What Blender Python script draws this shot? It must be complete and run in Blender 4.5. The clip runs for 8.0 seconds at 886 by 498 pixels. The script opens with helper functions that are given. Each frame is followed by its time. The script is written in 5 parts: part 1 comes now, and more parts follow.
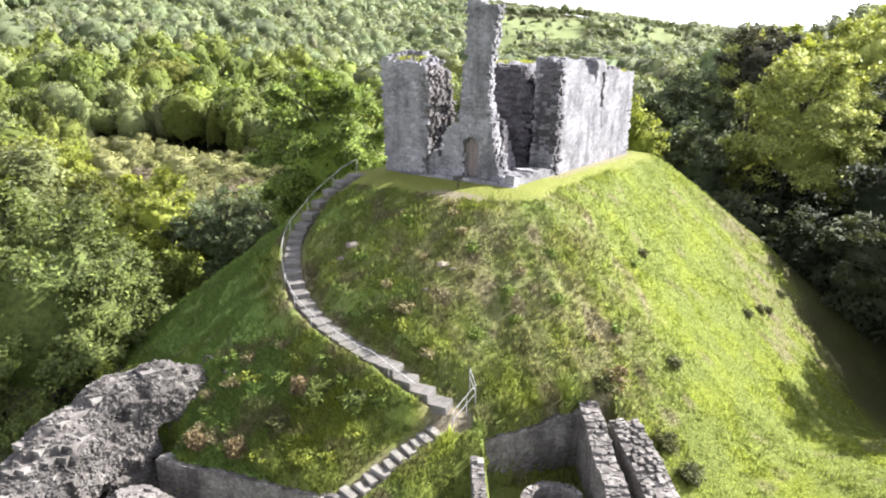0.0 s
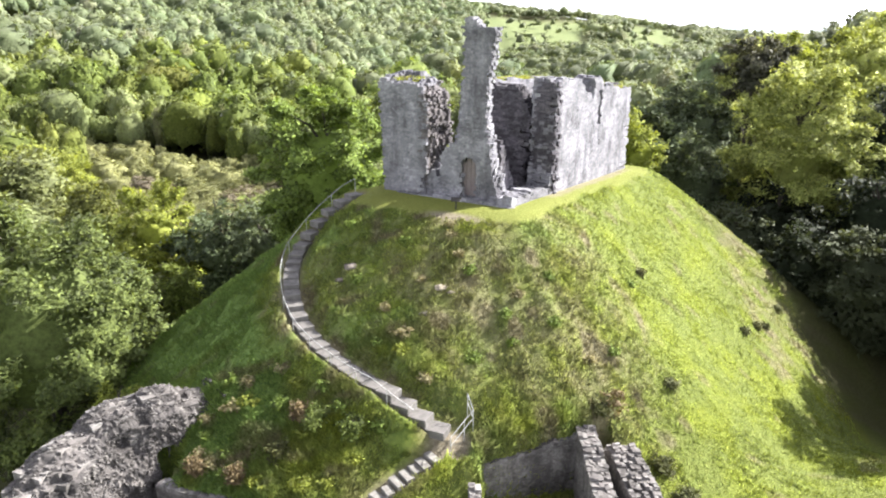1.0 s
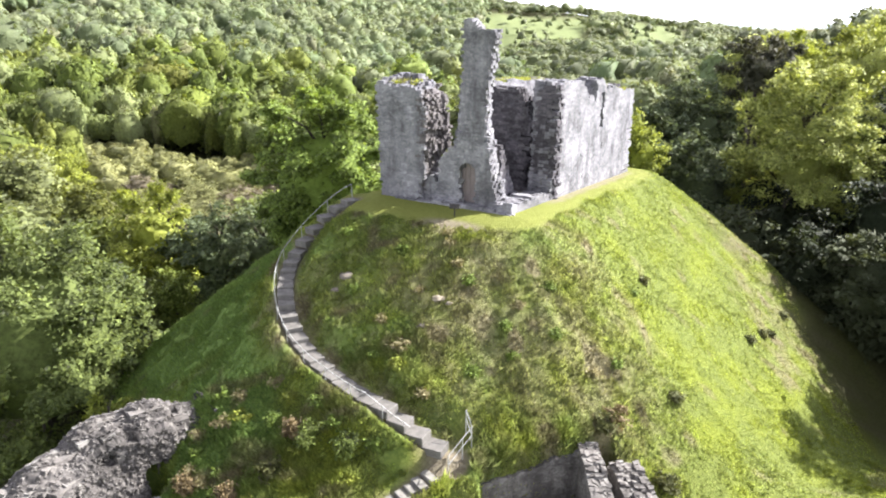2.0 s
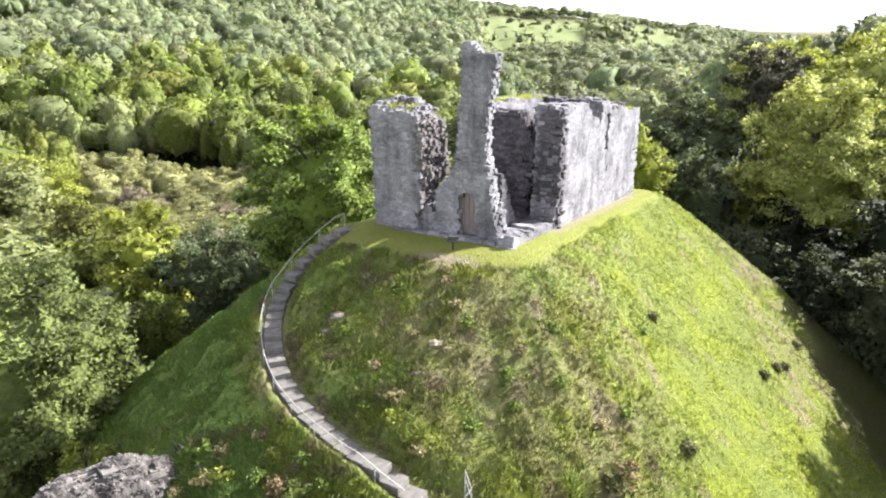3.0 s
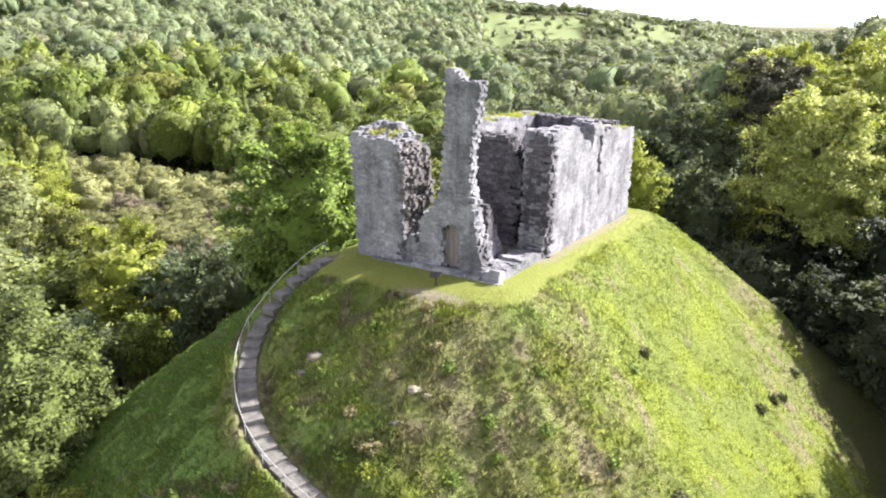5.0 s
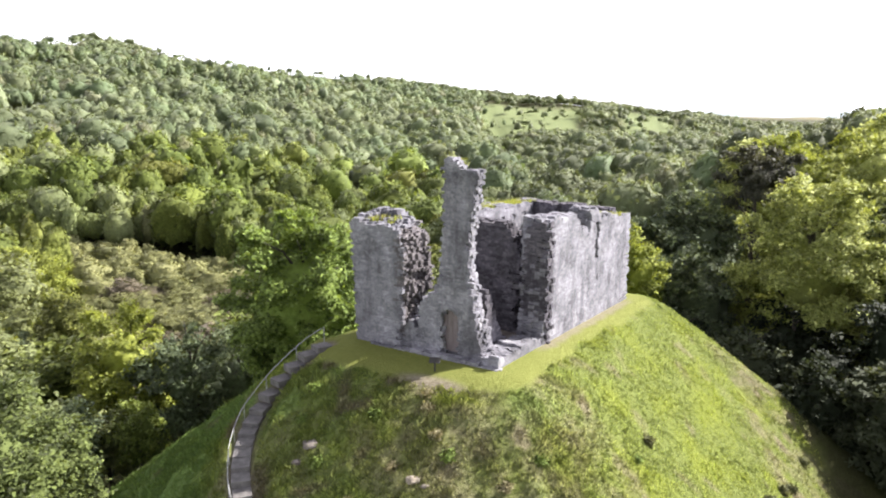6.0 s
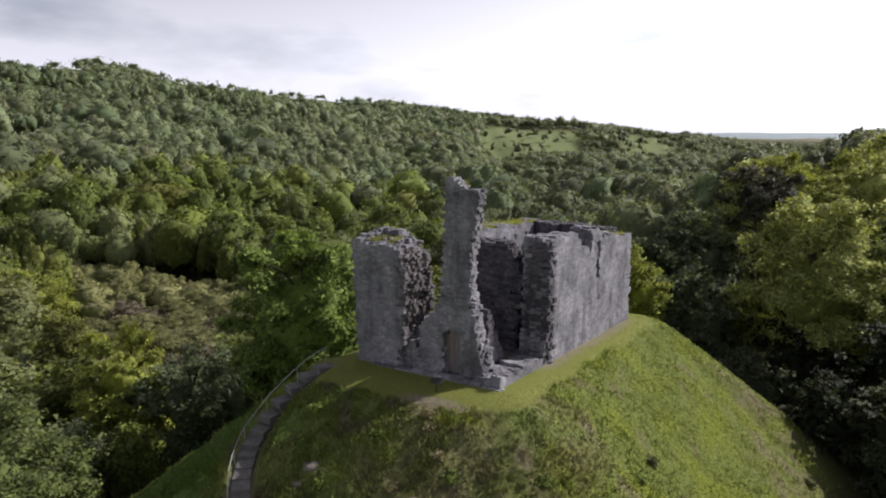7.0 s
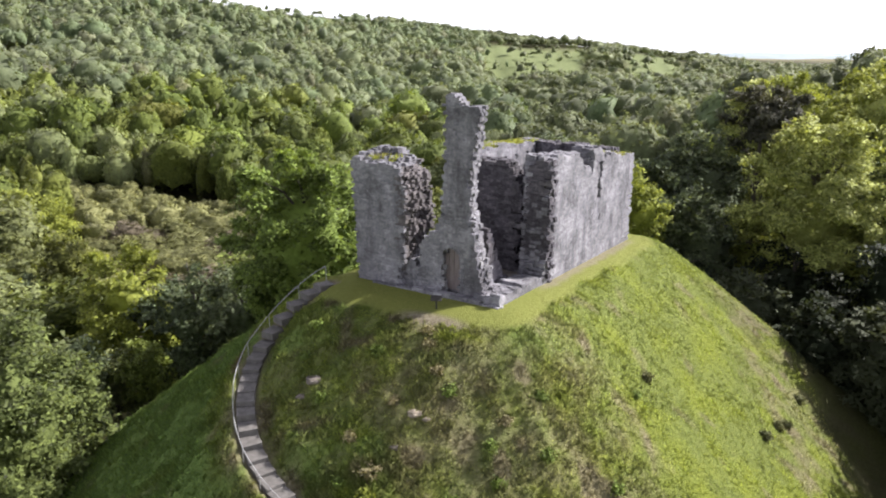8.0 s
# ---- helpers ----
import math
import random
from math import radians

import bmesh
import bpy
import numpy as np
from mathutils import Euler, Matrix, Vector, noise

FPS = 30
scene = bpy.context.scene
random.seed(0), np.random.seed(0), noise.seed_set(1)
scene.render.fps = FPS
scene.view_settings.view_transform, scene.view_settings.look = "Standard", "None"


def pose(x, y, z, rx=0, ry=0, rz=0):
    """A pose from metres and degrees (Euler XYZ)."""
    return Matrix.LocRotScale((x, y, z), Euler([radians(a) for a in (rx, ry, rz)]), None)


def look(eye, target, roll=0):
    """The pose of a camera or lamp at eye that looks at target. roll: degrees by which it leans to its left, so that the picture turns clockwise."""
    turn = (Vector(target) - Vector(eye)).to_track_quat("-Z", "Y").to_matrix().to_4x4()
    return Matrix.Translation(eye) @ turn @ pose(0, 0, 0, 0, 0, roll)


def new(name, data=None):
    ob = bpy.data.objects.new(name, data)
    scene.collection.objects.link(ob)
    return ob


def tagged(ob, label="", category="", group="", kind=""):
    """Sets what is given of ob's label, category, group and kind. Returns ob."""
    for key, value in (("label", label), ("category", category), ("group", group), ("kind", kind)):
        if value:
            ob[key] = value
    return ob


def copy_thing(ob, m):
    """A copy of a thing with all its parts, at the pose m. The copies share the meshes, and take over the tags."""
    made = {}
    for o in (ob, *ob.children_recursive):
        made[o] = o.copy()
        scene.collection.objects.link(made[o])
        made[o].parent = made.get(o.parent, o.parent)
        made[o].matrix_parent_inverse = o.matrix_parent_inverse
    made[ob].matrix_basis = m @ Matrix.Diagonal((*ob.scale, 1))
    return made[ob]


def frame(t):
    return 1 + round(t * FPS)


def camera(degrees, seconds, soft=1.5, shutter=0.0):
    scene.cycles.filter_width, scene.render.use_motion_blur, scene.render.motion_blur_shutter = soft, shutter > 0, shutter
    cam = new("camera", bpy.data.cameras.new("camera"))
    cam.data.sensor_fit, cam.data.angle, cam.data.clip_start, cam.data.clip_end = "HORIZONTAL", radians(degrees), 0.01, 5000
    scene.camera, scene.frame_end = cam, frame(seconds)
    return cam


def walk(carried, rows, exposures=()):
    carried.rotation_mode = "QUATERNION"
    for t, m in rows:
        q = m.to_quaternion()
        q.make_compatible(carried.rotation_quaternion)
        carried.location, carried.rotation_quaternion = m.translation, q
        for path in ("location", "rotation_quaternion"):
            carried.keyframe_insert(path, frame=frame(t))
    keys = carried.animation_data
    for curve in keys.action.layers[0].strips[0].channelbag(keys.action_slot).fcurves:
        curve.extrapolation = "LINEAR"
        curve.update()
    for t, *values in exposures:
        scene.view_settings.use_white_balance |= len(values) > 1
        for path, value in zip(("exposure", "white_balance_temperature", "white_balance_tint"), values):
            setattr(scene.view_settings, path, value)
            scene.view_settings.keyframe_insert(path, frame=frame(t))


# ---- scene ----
cam = camera(65.3, 8.0, soft=2.05)
PATH = [
    (0, (-0.11, 0.112, 23.972), (-0.104, 2.014, 23.353), 0.1),
    (0.5, (-0.056, 0.213, 24.675), (-0.049, 2.115, 24.056), 0.1),
    (1, (-0.007, 0.262, 25.176), (0.0, 2.165, 24.561), 0.0),
    (1.5, (0.088, 0.556, 25.224), (0.094, 2.458, 24.606), 0.0),
    (1.7, (0.127, 0.876, 25.293), (0.131, 2.776, 24.668), -0.0),
    (3, (0.271, 4.396, 26.62), (0.277, 6.298, 26.0), -0.1),
    (3.5, (0.493, 5.497, 27.114), (0.5, 7.4, 26.497), -0.1),
    (4, (0.78, 5.675, 27.742), (0.788, 7.578, 27.124), -0.1),
    (4.5, (1.093, 6.591, 28.186), (1.099, 8.493, 27.568), -0.1),
    (4.7, (1.183, 6.656, 28.173), (1.188, 8.553, 27.538), -0.1),
    (5.8, (1.3, 6.515, 28.23), (1.305, 8.444, 27.701), -0.1),
    (6, (1.315, 6.492, 28.216), (1.32, 8.453, 27.821), -0.1),
    (6.5, (1.342, 6.495, 28.13), (1.345, 8.467, 27.796), -0.2),
    (7, (1.309, 6.448, 28.09), (1.311, 8.42, 27.758), -0.3),
    (7.5, (1.295, 6.42, 27.984), (1.297, 8.372, 27.551), -0.2),
    (8, (1.32, 6.543, 27.845), (1.32, 8.466, 27.295), -0.1),
]
EXPOSURES = [(t, stops, 6050, 13 if t < 5.5 else 17) for t, stops in ((0, 2.05), (4.7, 2.05), (5.8, 1.8), (6.0, 1.68), (6.5, 0.74), (7.0, 0.2), (7.5, 0.22), (8.0, 1.22))]
walk(cam, [(t, look(eye, target, roll)) for t, eye, target, roll in PATH], EXPOSURES)

# ---- daylight ----
SUN_AZ, SUN_EL = 28.0, 33.0          # degrees from +x towards +y, and above the horizon
az, el = radians(SUN_AZ), radians(SUN_EL)
to_sun = Vector((math.cos(az) * math.cos(el), math.sin(az) * math.cos(el), math.sin(el)))
sun_data = bpy.data.lights.new("sun", "SUN")
sun_data.energy, sun_data.angle, sun_data.color = 5.0, radians(0.6), (1.0, 0.93, 0.8)
sun = new("sun", sun_data)
sun.matrix_world = look(to_sun * 200, (0, 0, 0))

world = bpy.data.worlds.new("sky")
scene.world = world
world.use_nodes = True
wn, wl = world.node_tree.nodes, world.node_tree.links
wn.clear()
w_out = wn.new("ShaderNodeOutputWorld")
w_bg = wn.new("ShaderNodeBackground")
w_sky = wn.new("ShaderNodeTexSky")
w_sky.sky_type, w_sky.sun_disc = "NISHITA", False
w_sky.sun_elevation, w_sky.sun_rotation = el, radians(90 - SUN_AZ)
w_sky.dust_density, w_sky.air_density = 1.0, 1.0
w_co = wn.new("ShaderNodeTexCoord")
w_map = wn.new("ShaderNodeMapping")
w_map.inputs["Scale"].default_value = (1.0, 1.0, 3.2)
w_noise = wn.new("ShaderNodeTexNoise")
w_noise.inputs["Scale"].default_value, w_noise.inputs["Detail"].default_value = 3.4, 7.0
w_ramp = wn.new("ShaderNodeValToRGB")
w_ramp.color_ramp.elements[0].position, w_ramp.color_ramp.elements[1].position = 0.27, 0.5
w_ramp.color_ramp.elements[0].color = (0.42, 0.42, 0.42, 1)
w_mix = wn.new("ShaderNodeMixRGB")
w_grey = wn.new("ShaderNodeRGBToBW")
w_white = wn.new("ShaderNodeMixRGB")
w_white.blend_type, w_white.inputs[0].default_value, w_white.inputs[2].default_value = "MULTIPLY", 1.0, (3.2, 3.17, 3.26, 1)
w_bg.inputs[1].default_value = 0.052
wl.new(w_co.outputs["Generated"], w_map.inputs["Vector"])
wl.new(w_map.outputs[0], w_noise.inputs["Vector"])
wl.new(w_noise.outputs["Fac"], w_ramp.inputs[0])
wl.new(w_ramp.outputs[0], w_mix.inputs[0])
wl.new(w_sky.outputs[0], w_mix.inputs[1])
wl.new(w_sky.outputs[0], w_grey.inputs[0])
wl.new(w_grey.outputs[0], w_white.inputs[1])
wl.new(w_white.outputs[0], w_mix.inputs[2])
wl.new(w_mix.outputs[0], w_bg.inputs[0])
wl.new(w_bg.outputs[0], w_out.inputs[0])


# ---- materials ----
def nodes_of(name):
    m = bpy.data.materials.new(name)
    m.use_nodes = True
    n = m.node_tree.nodes
    return m, n, m.node_tree.links, n["Principled BSDF"]


def noise_tex(n, l, scale, detail=4.0, rough=0.6, vec=None, stretch=None):
    t = n.new("ShaderNodeTexNoise")
    t.inputs["Scale"].default_value, t.inputs["Detail"].default_value, t.inputs["Roughness"].default_value = scale, detail, rough
    if vec is None:
        vec = n.new("ShaderNodeNewGeometry").outputs["Position"]
    if stretch:
        mp = n.new("ShaderNodeMapping")
        mp.inputs["Scale"].default_value = stretch
        l.new(vec, mp.inputs["Vector"])
        vec = mp.outputs[0]
    l.new(vec, t.inputs["Vector"])
    return t.outputs["Fac"]


def ramp(n, l, fac, *stops):
    r = n.new("ShaderNodeValToRGB")
    e = r.color_ramp.elements
    while len(e) < len(stops):
        e.new(0.5)
    for i, (p, c) in enumerate(stops):
        e[i].position, e[i].color = p, (c, c, c, 1) if isinstance(c, (int, float)) else (*c, 1)
    l.new(fac, r.inputs[0])
    return r.outputs[0]


def blend(n, l, fac, a, b, mode="MIX"):
    m = n.new("ShaderNodeMixRGB")
    m.blend_type = mode
    for s, v in ((0, fac), (1, a), (2, b)):
        if isinstance(v, (int, float)):
            m.inputs[s].default_value = v if s == 0 else (v, v, v, 1)
        elif isinstance(v, tuple):
            m.inputs[s].default_value = (*v, 1)
        else:
            l.new(v, m.inputs[s])
    return m.outputs[0]


def bump(n, l, p, height, strength, distance):
    b = n.new("ShaderNodeBump")
    b.inputs["Strength"].default_value, b.inputs["Distance"].default_value = strength, distance
    l.new(height, b.inputs["Height"])
    l.new(b.outputs[0], p.inputs["Normal"])


def stone_material(name, tones, stain, lichen):
    m, n, l, p = nodes_of(name)
    geo = n.new("ShaderNodeNewGeometry")
    info = n.new("ShaderNodeObjectInfo")
    add = n.new("ShaderNodeMath")
    add.operation = "ADD"
    l.new(geo.outputs["Random Per Island"], add.inputs[0])
    l.new(info.outputs["Random"], add.inputs[1])
    fract = n.new("ShaderNodeMath")
    fract.operation = "FRACT"
    l.new(add.outputs[0], fract.inputs[0])
    base = ramp(n, l, fract.outputs[0], (0.0, tones[0]), (0.35, tones[1]), (0.7, tones[2]), (1.0, tones[3]))
    grain = noise_tex(n, l, 9.0, 6.0, 0.7)
    base = blend(n, l, 0.55, base, ramp(n, l, grain, (0.3, 0.55), (0.7, 1.35)), "MULTIPLY")
    wash = noise_tex(n, l, 0.75, 6.0, 0.7, stretch=(1, 1, 0.2))
    base = blend(n, l, ramp(n, l, wash, (0.48, 0.0), (0.64, 0.72)), base, stain)
    mottle = noise_tex(n, l, 0.55, 5.0, 0.65)
    base = blend(n, l, 1.0, base, ramp(n, l, mottle, (0.36, 0.62), (0.5, 1.0), (0.64, 1.3)), "MULTIPLY")
    speck = noise_tex(n, l, 4.5, 3.0, 0.8, stretch=(1, 1, 2.6))
    base = blend(n, l, 0.7, base, ramp(n, l, speck, (0.36, 0.72), (0.5, 1.0), (0.66, 1.25)), "MULTIPLY")
    spots = noise_tex(n, l, 2.1, 6.0, 0.8)
    base = blend(n, l, ramp(n, l, spots, (0.58, 0.0), (0.7, 0.55)), base, lichen)
    l.new(base, p.inputs["Base Color"])
    p.inputs["Roughness"].default_value = 0.92
    p.inputs["Specular IOR Level"].default_value = 0.2
    bump(n, l, p, noise_tex(n, l, 11.0, 6.0, 0.75), 0.4, 0.02)
    return m


STONE = stone_material("keep_rubble", [(0.152, 0.149, 0.166), (0.186, 0.183, 0.202), (0.208, 0.205, 0.224), (0.25, 0.246, 0.262)],
                       (0.088, 0.084, 0.096), (0.38, 0.372, 0.375))
# Rubble darkened: the shade inside the keep is in its colour.
STONE_INNER = stone_material("shaded_inner_rubble", [(0.055, 0.05, 0.06), (0.078, 0.072, 0.084), (0.098, 0.091, 0.104), (0.14, 0.132, 0.144)],
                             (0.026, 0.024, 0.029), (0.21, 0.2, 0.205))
STONE_CORE = stone_material("earthy_wall_core", [(0.1, 0.09, 0.095), (0.125, 0.114, 0.118), (0.145, 0.132, 0.135), (0.185, 0.17, 0.17)],
                            (0.038, 0.033, 0.035), (0.25, 0.235, 0.225))
STONE_SKIN = stone_material("weathered_wall_face", [(0.09, 0.083, 0.08), (0.112, 0.104, 0.1), (0.128, 0.119, 0.114), (0.16, 0.149, 0.142)],
                            (0.034, 0.031, 0.031), (0.42, 0.4, 0.37))
STONE_LOW = stone_material("bailey_rubble", [(0.12, 0.11, 0.105), (0.155, 0.143, 0.137), (0.18, 0.168, 0.16), (0.23, 0.22, 0.21)],
                           (0.06, 0.055, 0.052), (0.31, 0.295, 0.27))


def leaf_material(name, dark, mid, light, through_=0.35, vary=1.0, sprays=2.2, depth=0.26, sheen=0.06):
    m, n, l, p = nodes_of(name)
    geo = n.new("ShaderNodeNewGeometry")
    info = n.new("ShaderNodeObjectInfo")
    at = n.new("ShaderNodeAttribute")
    at.attribute_name = "tint"
    shade = ramp(n, l, geo.outputs["Random Per Island"], (0.0, dark), (0.55, mid), (1.0, light))
    hue = n.new("ShaderNodeHueSaturation")
    whole = n.new("ShaderNodeMath")
    whole.operation = "ADD"
    l.new(info.outputs["Random"], whole.inputs[0])
    l.new(at.outputs["Fac"], whole.inputs[1])
    turn = n.new("ShaderNodeMath")
    turn.operation = "FRACT"
    l.new(whole.outputs[0], turn.inputs[0])
    rng = n.new("ShaderNodeMapRange")
    rng.inputs["To Min"].default_value, rng.inputs["To Max"].default_value = 0.497 - 0.038 * vary, 0.497 + 0.014 * vary
    l.new(turn.outputs[0], rng.inputs["Value"])
    l.new(rng.outputs[0], hue.inputs["Hue"])
    val = n.new("ShaderNodeMath")
    val.operation = "MULTIPLY"
    val.inputs[1].default_value = 7.31
    l.new(turn.outputs[0], val.inputs[0])
    val2 = n.new("ShaderNodeMath")
    val2.operation = "FRACT"
    l.new(val.outputs[0], val2.inputs[0])
    rng2 = n.new("ShaderNodeMapRange")
    rng2.inputs["To Min"].default_value, rng2.inputs["To Max"].default_value = 1.02 - 0.4 * vary, 1.02 + 0.4 * vary
    l.new(val2.outputs[0], rng2.inputs["Value"])
    l.new(rng2.outputs[0], hue.inputs["Value"])
    l.new(shade, hue.inputs["Color"])
    col = hue.outputs[0]
    kind = n.new("ShaderNodeMath")
    kind.operation = "MULTIPLY"
    kind.inputs[1].default_value = 3.77
    l.new(turn.outputs[0], kind.inputs[0])
    kind2 = n.new("ShaderNodeMath")
    kind2.operation = "FRACT"
    l.new(kind.outputs[0], kind2.inputs[0])
    # Paler grey-green for some trees; doubles as haze in the far woods.
    col = blend(n, l, ramp(n, l, kind2.outputs[0], (0.66, 0.0), (0.76, 0.5 * vary), (0.93, 0.56 * vary)), col, (0.27, 0.3, 0.17))
    col = blend(n, l, ramp(n, l, kind2.outputs[0], (0.965, 0.0), (0.972, 0.6 * vary)), col, (0.165, 0.14, 0.09))
    sprig = noise_tex(n, l, sprays, 5.0, 0.72)
    col = blend(n, l, 1.0, col, ramp(n, l, sprig, (0.34, 1 - depth * 1.15), (0.5, 1.0), (0.66, 1 + depth * 0.85)), "MULTIPLY")
    bump(n, l, p, sprig, 0.6, 0.4 / sprays)
    p.inputs["Roughness"].default_value = 0.65
    p.inputs["Specular IOR Level"].default_value = 0.08
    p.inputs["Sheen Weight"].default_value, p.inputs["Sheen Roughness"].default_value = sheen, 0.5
    l.new(col, p.inputs["Base Color"])
    tr = n.new("ShaderNodeBsdfTranslucent")
    l.new(blend(n, l, 1.0, col, (1.15, 1.12, 0.6), "MULTIPLY"), tr.inputs["Color"])
    mx = n.new("ShaderNodeMixShader")
    mx.inputs[0].default_value = through_
    l.new(p.outputs[0], mx.inputs[1])
    l.new(tr.outputs[0], mx.inputs[2])
    l.new(mx.outputs[0], n["Material Output"].inputs["Surface"])
    return m


LEAF = leaf_material("broadleaf", (0.064, 0.086, 0.018), (0.121, 0.156, 0.034), (0.190, 0.237, 0.051), 0.3, 0.75, 2.2, 0.34)
# Paler and bluer than the near leaves: distance haze in the colour.
LEAF_FAR = leaf_material("hazed_woodland_leaf", (0.119, 0.156, 0.076), (0.135, 0.173, 0.084), (0.154, 0.194, 0.095), 0.3, 0.75, 0.9, 0.2, sheen=0.12)
LEAF_LIME = leaf_material("lime_leaf", (0.075, 0.110, 0.023), (0.159, 0.224, 0.048), (0.259, 0.356, 0.078), 0.32, 0.0, 2.2, 0.25)
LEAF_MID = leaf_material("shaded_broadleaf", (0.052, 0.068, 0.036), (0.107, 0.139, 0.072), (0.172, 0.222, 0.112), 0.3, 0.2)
LEAF_SCRUB = leaf_material("willow_scrub", (0.119, 0.129, 0.052), (0.211, 0.222, 0.093), (0.319, 0.325, 0.143), 0.3, 0.1)
LEAF_TWIG = leaf_material("leafless_scrub", (0.15, 0.13, 0.09), (0.18, 0.155, 0.11), (0.22, 0.19, 0.14), 0.3, 0.0)
LEAF_FRESH = leaf_material("fresh_broadleaf", (0.115, 0.139, 0.024), (0.226, 0.267, 0.046), (0.355, 0.406, 0.074), 0.4, 0.1)
LEAF_BRIGHT = leaf_material("beech_leaf", (0.162, 0.187, 0.050), (0.316, 0.358, 0.099), (0.470, 0.519, 0.158), 0.3, 0.0)
# Near black: evergreen green darkened by the shade right of the motte.
LEAF_DARK = leaf_material("shaded_evergreen_leaf", (0.019, 0.027, 0.014), (0.025, 0.033, 0.018), (0.032, 0.043, 0.023), 0.3, 0.4, sheen=0.0)
LEAF_PINE = leaf_material("pine_needles", (0.05, 0.053, 0.038), (0.066, 0.068, 0.048), (0.085, 0.086, 0.06), 0.3, 0.1, sheen=0.0)
LEAF_PALE = leaf_material("ash_leaf", (0.048, 0.068, 0.015), (0.099, 0.132, 0.031), (0.158, 0.205, 0.048), 0.32, 0.2, 2.6, 0.36)
LEAF_RUST = leaf_material("dead_bracken", (0.13, 0.098, 0.05), (0.165, 0.126, 0.066), (0.21, 0.165, 0.09), 0.3, 0.0)
LEAF_GORSE = leaf_material("gorse_leaf", (0.075, 0.085, 0.032), (0.095, 0.105, 0.04), (0.125, 0.13, 0.052), 0.4, 0.2)


def plain_material(name, a, b, scale, rough=0.85, metal=0.0, bumpiness=0.3, stretch=None):
    m, n, l, p = nodes_of(name)
    f = noise_tex(n, l, scale, 6.0, 0.65, stretch=stretch)
    l.new(ramp(n, l, f, (0.3, a), (0.7, b)), p.inputs["Base Color"])
    p.inputs["Roughness"].default_value, p.inputs["Metallic"].default_value = rough, metal
    p.inputs["Specular IOR Level"].default_value = 0.25
    bump(n, l, p, f, bumpiness, 0.03)
    return m


BARK = plain_material("bark", (0.03, 0.026, 0.02), (0.08, 0.068, 0.054), 6.0, stretch=(1, 1, 0.25))
WOOD = plain_material("weathered_wood", (0.13, 0.105, 0.105), (0.22, 0.19, 0.185), 5.0, stretch=(4, 4, 0.4))
STEP = plain_material("step_stone", (0.082, 0.077, 0.073), (0.17, 0.161, 0.152), 3.0)
STEP_PALE = plain_material("pale_step_stone", (0.11, 0.103, 0.097), (0.24, 0.228, 0.21), 2.4)
TAN_STONE = plain_material("tan_field_stone", (0.17, 0.145, 0.11), (0.33, 0.285, 0.22), 3.0)
EARTH = plain_material("bare_earth", (0.10, 0.085, 0.07), (0.21, 0.185, 0.16), 2.2)
RAIL = plain_material("grey_rail", (0.26, 0.26, 0.26), (0.42, 0.42, 0.41), 8.0, 0.55, 0.2, 0.1)
# Blue-grey is the haze over the hills, put into their colour.
DISTANCE = plain_material("hazed_distant_hills", (0.17, 0.22, 0.24), (0.27, 0.32, 0.34), 0.01)
SOOT = plain_material("dark_iron", (0.02, 0.02, 0.02), (0.05, 0.045, 0.04), 8.0, 0.6)


# ---- the lie of the land ----
KEEP = np.array([-3.8, 47.2])                    # the keep's near corner
KU = np.array([math.cos(radians(-32.5)), math.sin(radians(-32.5))])
KV = np.array([-KU[1], KU[0]])
KEEP_M = Matrix(((KU[0], KV[0], 0, KEEP[0]), (KU[1], KV[1], 0, KEEP[1]), (0, 0, 1, 0), (0, 0, 0, 1)))


def sstep(a, b, x):
    t = np.clip((x - a) / (b - a), 0, 1)
    return t * t * (3 - 2 * t)


def ridge_of(a):
    """Height and range of the skyline ridge at the bearing a (degrees, right of +y)."""
    e = np.interp(a, [-60, -32, -24, -14, -4, 5, 14, 19, 25, 60], [5.3, 5.25, 5.05, 3.85, 2.8, 1.5, 0.55, 0.0, -0.9, -0.9])
    r = np.interp(a, [-60, -32, -20, 0, 15, 25, 60], [600, 640, 720, 880, 980, 1100, 1100])
    return 28 + r * np.tan(np.radians(e)) - 8, r


def low_ground(x, y):
    low = -11 + 9 * sstep(-22, 26, x) + np.clip((x - 36) * 0.3, 0, 17) * sstep(30, 70, y) * sstep(240, 160, y)
    low = low - 3.8 * sstep(34, 44, y) * sstep(22, 30, x) * sstep(62, 48, x)
    bailey = sstep(46, 27, y) * sstep(-34, -12, x)
    return low * (1 - bailey) + 2.2 * bailey


